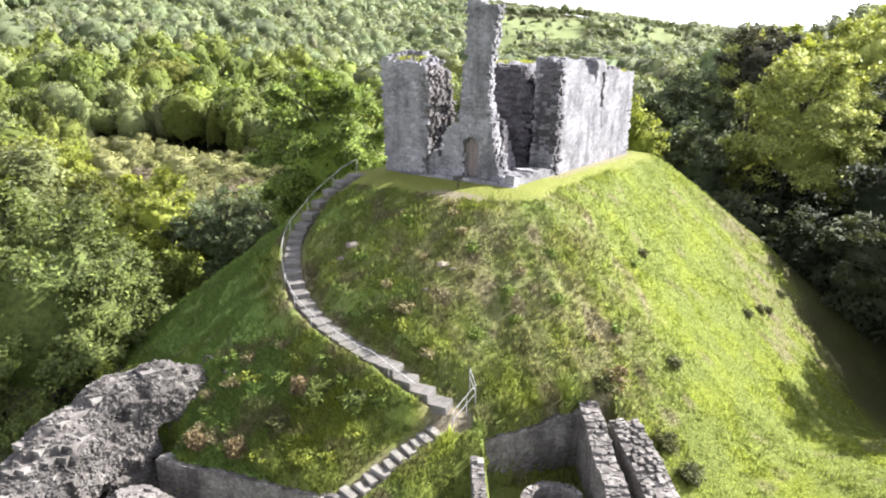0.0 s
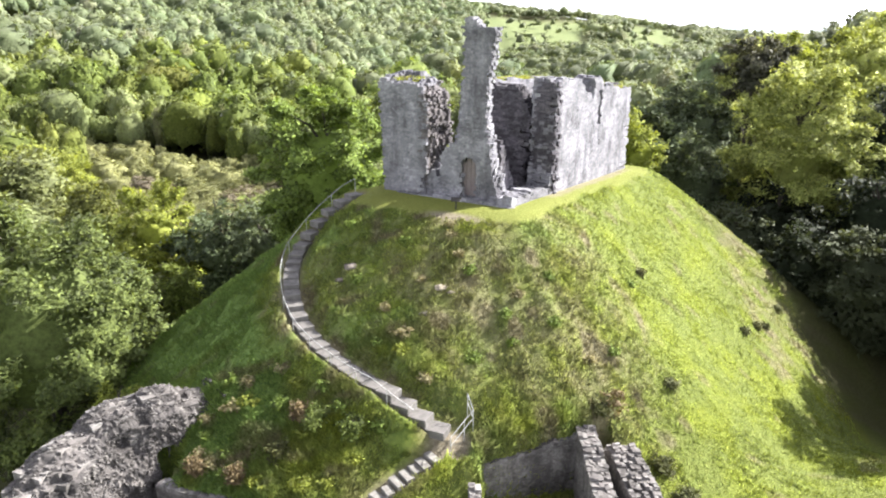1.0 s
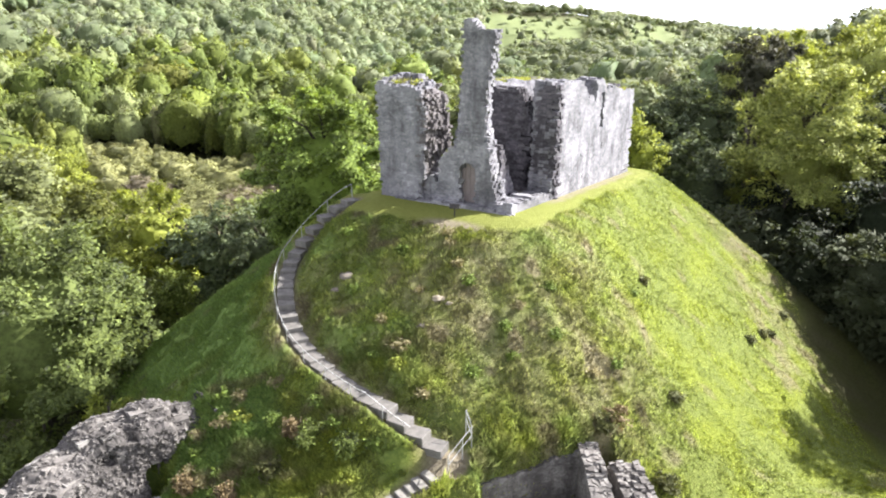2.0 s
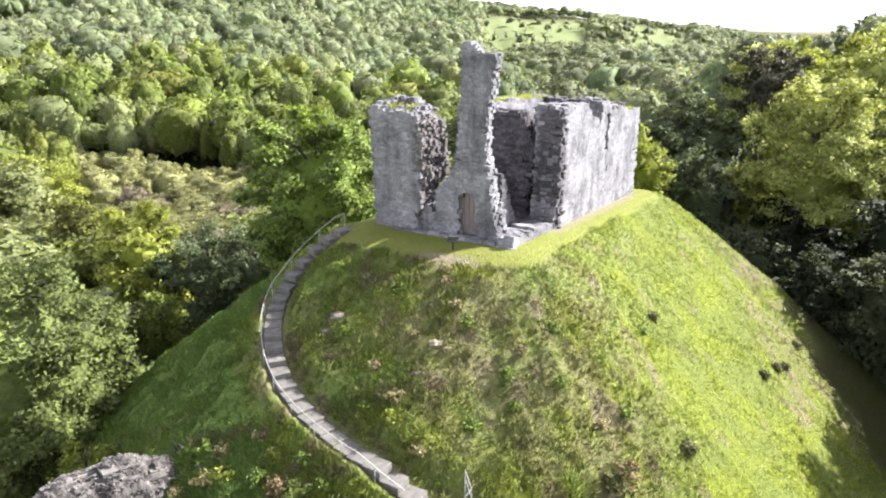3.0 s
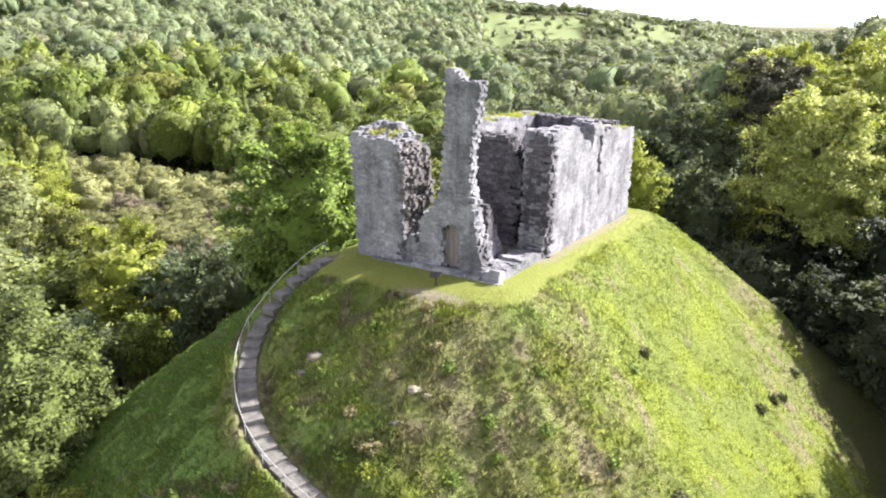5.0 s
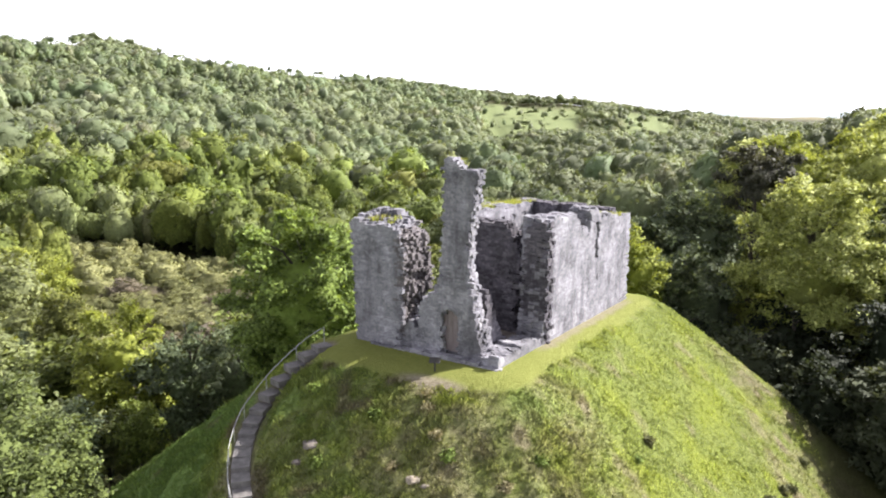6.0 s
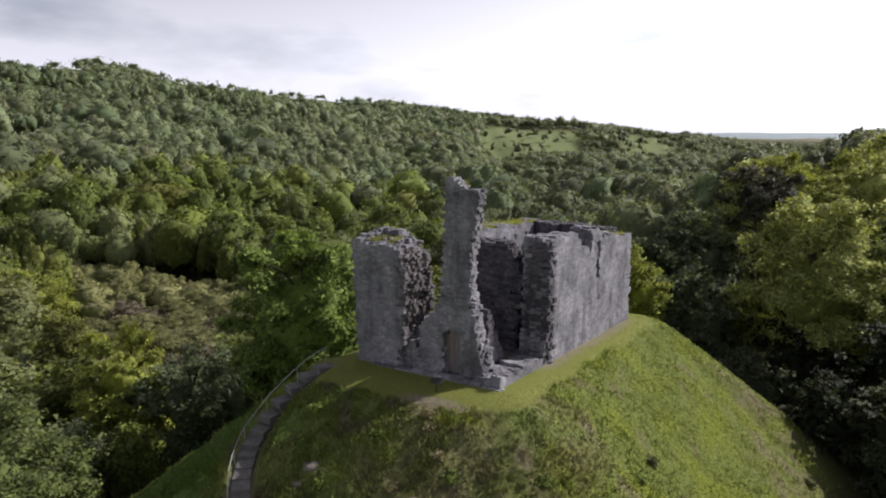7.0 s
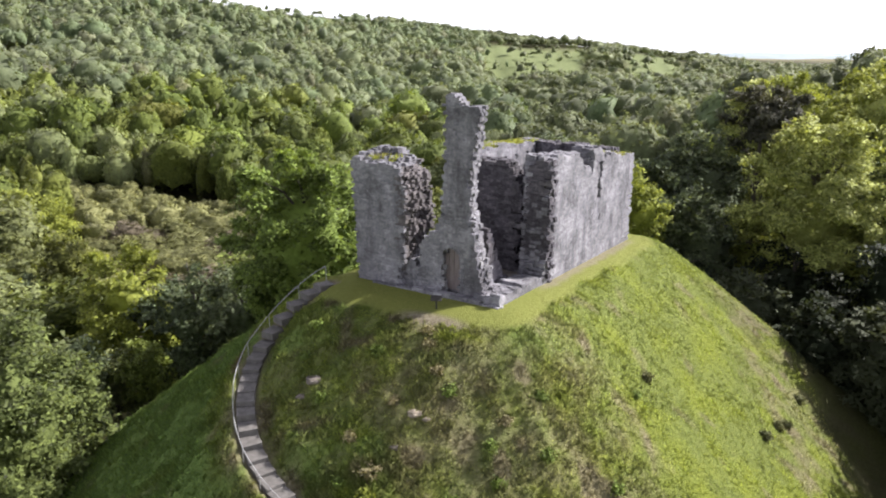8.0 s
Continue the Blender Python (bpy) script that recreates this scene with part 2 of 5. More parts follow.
def land(x, y):
    """Ground height without the small bumps."""
    x, y = np.asarray(x, float), np.asarray(y, float)
    dx, dy = x - 1.3, y - 6.4
    r, a = np.hypot(dx, dy), np.degrees(np.arctan2(dx, dy))
    low = low_ground(x, y)
    top, far = ridge_of(np.clip(a, -60, 60))
    t = (r - 105) / (far - 105)
    step = np.interp(r / far, [105 / 870, 0.57, 0.86, 1.0], [0.0, 0.03, 0.84, 1.0])
    step = np.where(t < 0, 0, step)
    mild = sstep(0, 5, a)
    rise = np.where(t < 1, np.clip(t, 0, 1) ** np.interp(a, [-20, 0], [1.2, 1.5]) * (1 - mild) + step * mild, np.clip(1 - (t - 1) * 0.35, 0, 1))
    front = sstep(75, 55, np.abs(a))
    base = low + (top - low) * rise * front
    u, v = (x - KEEP[0]) * KU[0] + (y - KEEP[1]) * KU[1], (x - KEEP[0]) * KV[0] + (y - KEEP[1]) * KV[1]
    ou, ov = u - np.clip(u, 0, 9.6), v - np.clip(v, 0, 23)
    d = np.hypot(ou, ov)
    th = np.degrees(np.arctan2(ou, -ov))
    s = np.interp(th, [-180, -120, -90, -25, -10, 0, 20, 45, 60, 88, 108, 180], [0.8, 0.8, 0.79, 0.76, 0.66, 0.585, 0.74, 0.8, 0.87, 0.88, 0.78, 0.78])
    top_z = 14.4 - 0.055 * np.clip(v, 0, 23)
    slope = 16.2 - 0.055 * np.clip(v, 0, 23) - s * d
    k = 0.55
    h = -k * np.logaddexp(-top_z / k, -slope / k)
    k = 1.3
    return k * np.logaddexp(h / k, base / k)


def vnoise(x, y, cell, seed=0):
    """Smooth value noise, 0 to 1."""
    x, y = np.asarray(x, float) / cell, np.asarray(y, float) / cell
    i, j = np.floor(x), np.floor(y)
    fx, fy = x - i, y - j
    fx, fy = fx * fx * (3 - 2 * fx), fy * fy * (3 - 2 * fy)

    def h(a, b):
        s = np.sin(a * 127.1 + b * 311.7 + seed * 74.7) * 43758.5453
        return s - np.floor(s)
    return (h(i, j) * (1 - fx) + h(i + 1, j) * fx) * (1 - fy) + (h(i, j + 1) * (1 - fx) + h(i + 1, j + 1) * fx) * fy


def keep_uv(x, y):
    return (x - KEEP[0]) * KU[0] + (y - KEEP[1]) * KU[1], (x - KEEP[0]) * KV[0] + (y - KEEP[1]) * KV[1]


def off_keep(x, y):
    u, v = keep_uv(x, y)
    return np.hypot(u - np.clip(u, 0, 9.6), v - np.clip(v, 0, 23))


def mown(x, y):
    """1 on the short turf round the keep, 0 on the rough slopes."""
    u, v = keep_uv(x, y)
    edge = 2.9 + 0.8 * (vnoise(x, y, 2.0, 5) - 0.5) - 1.1 * sstep(8.5, 10.5, u)
    return sstep(edge + 0.5, edge - 0.3, off_keep(x, y))


STAIR = [(-5.6, 46.9), (-6.5, 46.2), (-7.34, 45.56), (-8.24, 44.99), (-8.89, 44.23), (-9.31, 42.93), (-9.28, 40.83), (-8.94, 38.7), (-8.45, 37.0),
         (-7.57, 35.29), (-6.24, 33.59), (-4.71, 32.03), (-3.25, 30.7), (-1.88, 29.84), (-0.78, 29.3), (0.25, 28.85)]
STAIR_LOW = [(0.25, 28.85), (-0.24, 28.1), (-1.27, 27.44), (-2.14, 26.82), (-3.1, 26.0), (-4.13, 25.2), (-5.3, 24.2)]


def along(points, n):
    """n + 1 points at even steps along a line, with the ground's height."""
    p = np.array(points)
    s = np.concatenate(([0], np.cumsum(np.hypot(*np.diff(p, axis=0).T))))
    q = np.linspace(0, s[-1], n + 1)
    x, y = np.interp(q, s, p[:, 0]), np.interp(q, s, p[:, 1])
    for _ in range(2):
        x[1:-1], y[1:-1] = (x[:-2] + 2 * x[1:-1] + x[2:]) / 4, (y[:-2] + 2 * y[1:-1] + y[2:]) / 4
    return np.stack((x, y, land(x, y)), 1)


STAIR_LINE = np.concatenate((along(STAIR, 110), along(STAIR_LOW, 44), along([(0.3, 28.8), (0.95, 28.95), (0.75, 28.35)], 8)))


def off_stair(x, y):
    d = np.full(np.shape(x), 99.0)
    for p in STAIR_LINE[:, :2]:
        d = np.minimum(d, np.hypot(x - p[0], y - p[1]))
    return d


def stair_bench(x, y):
    """Nearness to the steps (1 on them) and the height of the step line there."""
    d, h = np.full(np.shape(x), 99.0), np.zeros(np.shape(x))
    for p in STAIR_LINE:
        q = np.hypot(x - p[0], y - p[1])
        h = np.where(q < d, p[2], h)
        d = np.minimum(d, q)
    return sstep(1.75, 0.8, d), h


def ground_z(x, y):
    """Ground with its bumps."""
    x, y = np.asarray(x, float), np.asarray(y, float)
    d = off_keep(x, y)
    rough = sstep(2.5, 5, d) * sstep(70, 35, d)
    calm = 1 - 0.7 * sstep(6, 13, x)
    p, q = 0.83 * x + 0.56 * y, 0.83 * y - 0.56 * x
    hz = land(x, y)
    b = calm * (0.16 * (vnoise(p, q, 0.95, 1) - 0.5) + 0.26 * (vnoise(p * 0.55, hz * 1.9, 1.0, 6) - 0.5) + 0.24 * (vnoise(q + 0.4 * p, p - 0.3 * q, 0.55, 2) - 0.5)) + 0.28 * calm * (vnoise(p, q, 3.1, 3) - 0.5)
    cut = sstep(1.5, 0.7, off_stair(x, y))
    far = sstep(40, 90, d) * 3.0 * (vnoise(x, y, 30, 4) - 0.5) + sstep(110, 180, d) * 9.0 * (vnoise(x, y, 75, 14) - 0.5)
    bench, line_z = stair_bench(x, y)
    z = hz + b * rough * (1 - cut) + far
    d = off_stair(x, y)
    z = z * (1 - bench) + (line_z - 0.12 + 0.2 * sstep(0.5, 0.68, d)) * bench
    z = z - (z - 2.7) * sstep(1.9, 2.1, x) * sstep(8.6, 8.4, x) * sstep(28.6 + (x - 2) * 0.35, 28.2 + (x - 2) * 0.35, y) * sstep(18, 20, y)
    below = (x + 13.3) * -0.343 + (y - 28.4) * -0.939
    z = z - 2.6 * sstep(0.0, 0.35, below) * sstep(-4.6, -5.4, x) * sstep(-26, -22, x) * sstep(14, 17, y)
    return z - 2.2 * sstep(1.5, 0.7, np.hypot(x + 14.2, y - 29.5))


def quick_mesh(name, verts, faces, mats, smooth=False, attrs=None):
    """A mesh from arrays; faces all have the same number of corners."""
    me = bpy.data.meshes.new(name)
    verts, faces = np.asarray(verts, np.float32), np.asarray(faces, np.int32)
    k = faces.shape[1]
    me.vertices.add(len(verts))
    me.vertices.foreach_set("co", verts.ravel())
    me.loops.add(faces.size)
    me.loops.foreach_set("vertex_index", faces.ravel())
    me.polygons.add(len(faces))
    me.polygons.foreach_set("loop_start", np.arange(0, faces.size, k, dtype=np.int32))
    me.polygons.foreach_set("loop_total", np.full(len(faces), k, np.int32))
    me.polygons.foreach_set("use_smooth", np.full(len(faces), bool(smooth)))
    for m in mats:
        me.materials.append(m)
    for key, val in (attrs or {}).items():
        me.attributes.new(key, "FLOAT", "POINT").data.foreach_set("value", np.asarray(val, np.float32))
    me.update(calc_edges=True)
    return me


def part(name, bm, material, parent, label=""):
    """Links a bmesh as one mesh object under a thing or a part."""
    me = bpy.data.meshes.new(name)
    bm.to_mesh(me)
    bm.free()
    me.materials.append(material)
    ob = new(name, me)
    ob.parent = parent
    return tagged(ob, label)


def part_mesh(name, me, parent, label=""):
    ob = new(name, me)
    ob.parent = parent
    return tagged(ob, label)


def thing(name, label, category, group="", kind="", at=(0, 0, 0)):
    ob = new(name)
    ob.location = at
    ob.empty_display_size = 0.2
    return tagged(ob, label, category, group, kind)


def grass_material(name, blades):
    m, n, l, p = nodes_of(name)

    def attr(key):
        a = n.new("ShaderNodeAttribute")
        a.attribute_name = key
        return a.outputs["Fac"]
    patch = noise_tex(n, l, 0.8, 5.0, 0.6)
    fine = noise_tex(n, l, 5.0, 6.0, 0.7)
    k = 1.25 if blades else 0.86
    lush = ramp(n, l, fine, (0.25, (0.08 * k, 0.108 * k, 0.03 * k)), (0.5, (0.138 * k, 0.166 * k, 0.04 * k)), (0.75, (0.20 * k, 0.222 * k, 0.06 * k)))
    dull = ramp(n, l, fine, (0.28, (0.08, 0.075, 0.038)), (0.5, (0.155, 0.14, 0.078)), (0.75, (0.25, 0.225, 0.145)))
    turf = ramp(n, l, fine, (0.3, (0.13, 0.15, 0.034)), (0.7, (0.19, 0.20, 0.055)))
    earth = ramp(n, l, fine, (0.3, (0.14, 0.115, 0.085)), (0.7, (0.27, 0.235, 0.185)))
    # wood floor, darkened by the shade under the trees
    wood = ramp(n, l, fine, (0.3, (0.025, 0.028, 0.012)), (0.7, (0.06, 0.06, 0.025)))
    dry = n.new("ShaderNodeMath")
    dry.operation = "ADD"
    l.new(attr("dry"), dry.inputs[0])
    l.new(ramp(n, l, patch, (0.4, 0.0), (0.75, 0.35)), dry.inputs[1])
    gold = noise_tex(n, l, 0.28, 4.0, 0.6)
    lush = blend(n, l, ramp(n, l, gold, (0.46, 0.0), (0.62, 0.65)), lush, blend(n, l, 1.0, lush, (1.22, 1.2, 0.6), "MULTIPLY"))
    lush = blend(n, l, attr("fresh"), lush, ramp(n, l, fine, (0.25, (0.075, 0.125, 0.034)), (0.5, (0.13, 0.195, 0.052)), (0.75, (0.21, 0.27, 0.08))))
    col = blend(n, l, ramp(n, l, dry.outputs[0], (0.25, 0.0), (0.85, 1.0)), lush, dull)
    if blades:
        geo = n.new("ShaderNodeNewGeometry")
        col = blend(n, l, 1.0, col, ramp(n, l, geo.outputs["Random Per Island"], (0, 0.85), (0.6, 1.4), (1, 2.1)), "MULTIPLY")
    else:
        col = blend(n, l, attr("mown"), col, turf)
        col = blend(n, l, attr("pasture"), col, ramp(n, l, patch, (0.3, (0.13, 0.165, 0.07)), (0.7, (0.175, 0.20, 0.09))))
        col = blend(n, l, attr("worn"), col, earth)
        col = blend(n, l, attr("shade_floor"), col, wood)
        bump(n, l, p, noise_tex(n, l, 7.0, 6.0, 0.75), 0.9, 0.12)
    l.new(col, p.inputs["Base Color"])
    p.inputs["Roughness"].default_value = 0.9
    p.inputs["Specular IOR Level"].default_value = 0.05
    if blades:
        tr = n.new("ShaderNodeBsdfTranslucent")
        l.new(blend(n, l, 1.0, col, (1.2, 1.15, 0.6), "MULTIPLY"), tr.inputs["Color"])
        mx = n.new("ShaderNodeMixShader")
        mx.inputs[0].default_value = 0.5
        l.new(p.outputs[0], mx.inputs[1])
        l.new(tr.outputs[0], mx.inputs[2])
        l.new(mx.outputs[0], n["Material Output"].inputs["Surface"])
    return m


GROUND = grass_material("grassland", False)
BLADE = grass_material("grass_blades", True)


def dryness(x, y):
    """Dead brown growth: a broad patch down the middle of the slope and scattered spots."""
    mid = sstep(11, 3, np.hypot((x - 5.5) * 1.1, (y - 35.5) * 0.9)) * 0.42
    left = sstep(9, 3, np.hypot((x + 4.5), (y - 38))) * 0.25
    return (1 - 0.8 * sstep(-8.5, -11, x)) * np.clip(mid + left, 0, 0.8) * (0.35 + 0.75 * vnoise(0.8 * x + 0.6 * y, 0.8 * y - 0.6 * x, 1.9, 8) + 0.55 * vnoise(0.6 * x - 0.8 * y, 0.8 * x + 0.6 * y, 0.8, 18)) + 0.45 * sstep(0.72, 0.9, vnoise(x, y, 1.3, 9)) + 0.55 * sstep(1.9, 0.7, off_stair(x, y)) * vnoise(x, y, 0.8, 10) + 0.7 * sstep(20, 25, x) * sstep(42, 47, y) * vnoise(x, y, 1.1, 11) + 0.6 * sstep(0.55, 0.8, vnoise(x, y, 1.0, 17)) * sstep(32, 29, y) * sstep(-3, -6, x)


def fresh(x, y):
    """Lush dark green growth on the shaded flank beyond the steps, and spots elsewhere on the front."""
    line = np.interp(y, [24, 30.7, 33.6, 37, 41, 45], [-7.0, -5.5, -7.2, -9.2, -10.2, -9.0])
    flank = sstep(0.2, 2.5, line - x + 1.5 * (vnoise(x, y, 1.6, 31) - 0.5))
    front = 0.2 * sstep(1.5, -3.0, x) * sstep(31, 34, y)
    flank = flank * (0.45 + 0.55 * sstep(0.3, 0.6, vnoise(x, y, 1.2, 34)) + 0.2 * sstep(36, 40, y))
    return np.clip(flank + front + 0.4 * sstep(0.5, 0.75, vnoise(x, y, 1.9, 32)) * sstep(11, 6, x), 0, 1)


def field(x, y):
    """1 on the open pastures and the heath of the hill."""
    dx, dy = x - 1.3, y - 6.4
    r, a = np.hypot(dx, dy), np.degrees(np.arctan2(dx, dy))
    top, far = ridge_of(np.clip(a, -60, 60))
    edge = 0.03 * (vnoise(x, y, 45, 13) - 0.5)
    f = sstep(3.0, 3.5, a) * sstep(11.9, 11.4, a) * sstep(0.585, 0.6, r / far + edge) * sstep(0.88, 0.86, r / far + edge)
    f = np.maximum(f, sstep(13.6, 14.1, a) * sstep(19.2, 18.6, a) * sstep(0.58, 0.595, r / far + edge) * sstep(0.9, 0.88, r / far - edge))
    return np.maximum(f, 0.85 * sstep(0.8, 0.86, r / far + 2 * edge) * sstep(-3, -7, a) * sstep(0.42, 0.54, vnoise(x, y, 70, 12)))


def ground_sheet():
    def axis(c, half, step, n, reach):
        inner = np.arange(-half, half + step / 2, step)
        g = np.linspace(0, 1, n + 1)[1:]
        outer = half + step * n * g + (reach - half - step * n) * g ** 5
        return c + np.concatenate((-outer[::-1], inner, outer))
    ax, ay = axis(4.0, 23, 0.21, 72, 3800), axis(40.0, 20, 0.21, 80, 3800)
    gx, gy = np.meshgrid(ax, ay)
    x, y = gx.ravel(), gy.ravel()
    z = ground_z(x, y)
    nx, ny = len(ax), len(ay)
    i = (np.arange(ny - 1)[:, None] * nx + np.arange(nx - 1)[None, :]).ravel()
    faces = np.stack((i, i + 1, i + nx + 1, i + nx), 1)
    u, v = keep_uv(x, y)
    r = np.hypot(x - 1.3, y - 6.4)
    f = field(x, y)
    worn = 0.9 * sstep(0.64, 0.42, off_stair(x, y)) + 0.85 * sstep(1.5, 0.6, np.hypot((u - 7.3) / 1.9, (v + 2.9) / 0.55))
    worn = worn + 0.7 * sstep(0.9, 0.4, np.abs(u - 9.9) + 0.4 * vnoise(x, y, 0.7, 16)) * sstep(4, 6, v) * sstep(23, 20, v)
    # Wood floor and the shade under trees, painted as dark ground.
    woodfloor_shade = sstep(22, 28, off_keep(x, y)) * sstep(40, 46, y) * (1 - f)
    woodfloor_shade = np.maximum(woodfloor_shade, sstep(33, 38, x) * sstep(26, 34, y)) * (1 - f) * sstep(2500, 1500, r)
    # Shaded grass beyond the right slope, painted as dark as wood floor.
    woodfloor_shade = np.maximum(woodfloor_shade, 0.85 * sstep(28.5, 32, x + 1.5 * vnoise(x, y, 2.5, 33)) * sstep(41, 46, y) * (r < 200))
    woodfloor_shade = np.maximum(woodfloor_shade, sstep(-19, -23, x) * sstep(20, 26, y) * (r < 400))
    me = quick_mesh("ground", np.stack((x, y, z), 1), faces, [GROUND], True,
                    {"mown": mown(x, y), "pasture": f, "dry": dryness(x, y) + 0.5 * (r > 300), "worn": np.clip(worn, 0, 1), "shade_floor": woodfloor_shade, "fresh": fresh(x, y)})
    return tagged(new("ground", me), "grassy motte and valley ground with rough tussocks and mown top", "ground", kind="structure")


ground_sheet()


# ---- rubble masonry ----
BOX = np.array([(0, 0, 0), (1, 0, 0), (1, 1, 0), (0, 1, 0), (0, 0, 1), (1, 0, 1), (1, 1, 1), (0, 1, 1)], float)
BOX_F = np.array([(0, 3, 2, 1), (4, 5, 6, 7), (0, 1, 5, 4), (1, 2, 6, 5), (2, 3, 7, 6), (3, 0, 4, 7)])


def rubble(inside, s0, s1, depth, z0, z1, seed, course=0.17, length=0.3, layer=0.32, rough=0.012, rag=0.06):
    """Stones of a wall that fills inside(s, y, z) (arrays), as boxes (n, 8, 3) in the wall's own axes: s along, y through, z up."""
    rng = np.random.default_rng(seed)
    lo, hi = [], []
    z = z0
    layers = max(2, round(depth / layer))
    ly = depth / layers
    while z < z1:
        h = course * rng.uniform(0.6, 1.4)
        for k in range(layers):
            n = int((s1 - s0) / length) + 2
            cuts = s0 - rng.uniform(0, length) + np.concatenate(([0], np.cumsum(length * rng.choice((0.4, 0.6, 0.8, 1.0, 1.3, 1.8), n) * rng.uniform(0.85, 1.15, n))))
            a, b = cuts[:-1], cuts[1:]
            lo.append(np.stack((a, np.full(n, k * ly), np.full(n, z)), 1))
            hi.append(np.stack((b, np.full(n, (k + 1) * ly), np.full(n, z + h)), 1))
        z += h
    lo, hi = np.concatenate(lo), np.concatenate(hi)
    c = (lo + hi) / 2

    def test(dx, dy, dz):
        return inside(c[:, 0] + dx, c[:, 1] + dy, c[:, 2] + dz)
    ok = test(0, 0, 0)
    buried = test(length, 0, 0) & test(-length, 0, 0) & test(0, ly, 0) & test(0, -ly, 0) & test(0, 0, course * 1.2) & (test(0, 0, -course * 1.2) | (c[:, 2] < z0 + course * 2))
    keep = ok & ~buried
    lo, hi, c = lo[keep], hi[keep], c[keep]
    ragged = ~(inside(c[:, 0] + length, c[:, 1], c[:, 2]) & inside(c[:, 0] - length, c[:, 1], c[:, 2]) & inside(c[:, 0], c[:, 1], c[:, 2] + course * 1.3))
    shift = rng.uniform(-0.2, 0.2, len(c)) * course
    lo[:, 2] += shift - rng.uniform(0, 0.25, len(c)) * course
    hi[:, 2] += shift + rng.uniform(0, 0.25, len(c)) * course
    grow = rng.uniform(0.0, rough, (len(c), 3)) + 0.003
    lo, hi = lo - grow, hi + grow
    v = lo[:, None, :] + BOX[None] * (hi - lo)[:, None, :]
    return v + rng.normal(0, 1, v.shape) * np.where(ragged, rag * length, rough * 0.55)[:, None, None]


def stones_mesh(name, boxes, material):
    n = len(boxes)
    faces = (np.arange(n)[:, None, None] * 8 + BOX_F[None]).reshape(-1, 4)
    return quick_mesh(name, boxes.reshape(-1, 3), faces, [material])


def jag(a, amp, cell, seed):
    return amp * (vnoise(a, a * 0 + seed * 3.7, cell, seed) - 0.5) * 2


keep = thing("castle_keep", "ruined grey stone castle keep with tall broken tower on a motte", "castle", at=(*KEEP, 0))
keep.matrix_world = KEEP_M


def keep_wall(name, inside, s0, s1, depth, z0, z1, seed, at, turned, label="", **kw):
    """A wall of the keep; at: its start in the keep's axes; turned: runs along v instead of u."""
    b = rubble(inside, s0, s1, depth, z0, z1, seed, **kw)
    m = np.array(pose(*at, 0, 0, 90 if turned else 0))
    b = b @ m[:3, :3].T + m[:3, 3]
    return b


# front wall, left of the breach: ends in a ragged section that leans back
def left_front(s, y, z):
    front = np.interp(z, [14, 15.5, 17, 17.7, 19.4, 20.8, 21.3], [2.9, 3.07, 3.35, 3.3, 3.42, 3.25, 3.0])
    back = np.interp(z, [14, 14.6, 15.7, 17, 17.5, 17.8, 18.7, 20, 20.9, 21.3], [2.6, 2.74, 2.93, 3.1, 3.6, 3.9, 3.8, 3.55, 3.6, 2.9])
    edge = front + (back - front) * np.clip(y / 2, 0, 1.1) + jag(z + y * 0.3, 0.1, 0.5, 3)
    top = np.interp(s, [-0.6, 0.2, 2.3, 3.0, 3.6, 4], [21.75, 21.75, 21.6, 21.35, 20.95, 20.6]) + jag(s, 0.14, 0.7, 4) + 0.12 * y
    batter = -0.28 * sstep(14, 21.7, z) - 0.02
    return (s > batter) & (s < edge) & (z < top) & (y > 0.0) & (y < 2.4)


# stair tower with its low stub of wall and the arched doorway
DOOR_U, DOOR_W, DOOR_Z = 6.45, 1.3, 14.75


def tower(s, y, z):
    left = np.interp(z, [14, 16.9, 17.3, 17.8, 18.1, 19, 20.5, 22, 23.7, 25.6], [4.2, 4.3, 4.6, 5.0, 5.65, 5.85, 5.9, 6.02, 6.2, 6.05]) + jag(z, 0.1, 0.4, 6)
    right = np.interp(z, [14, 15.1, 16.7, 18.3, 19.5, 21, 22.6, 24, 25.4], [8.75, 8.45, 8.08, 7.82, 7.66, 7.58, 7.84, 8.02, 8.26]) + jag(z, 0.12, 0.45, 7) - 0.1 * y
    top = np.interp(s, [5.9, 6.5, 6.9, 7.3, 7.9, 8.4], [25.55, 25.6, 25.35, 25.1, 25.05, 25.0]) + jag(s, 0.1, 0.3, 8)
    arch = (np.abs(s - DOOR_U) < DOOR_W / 2) & (z < DOOR_Z + 1.75 + np.sqrt(np.clip((DOOR_W / 2) ** 2 - (s - DOOR_U) ** 2, 0, 1)) * 1.1) & (y < 0.55)
    deep = np.interp(z, [14, 16.5, 18, 25], [1.7, 1.4, 1.0, 0.85]) + 0.25 * (vnoise(s, z, 0.7, 71) - 0.5)
    return (s > left) & (s < right) & (z < top) & (y > 0) & (y < deep) & ~arch


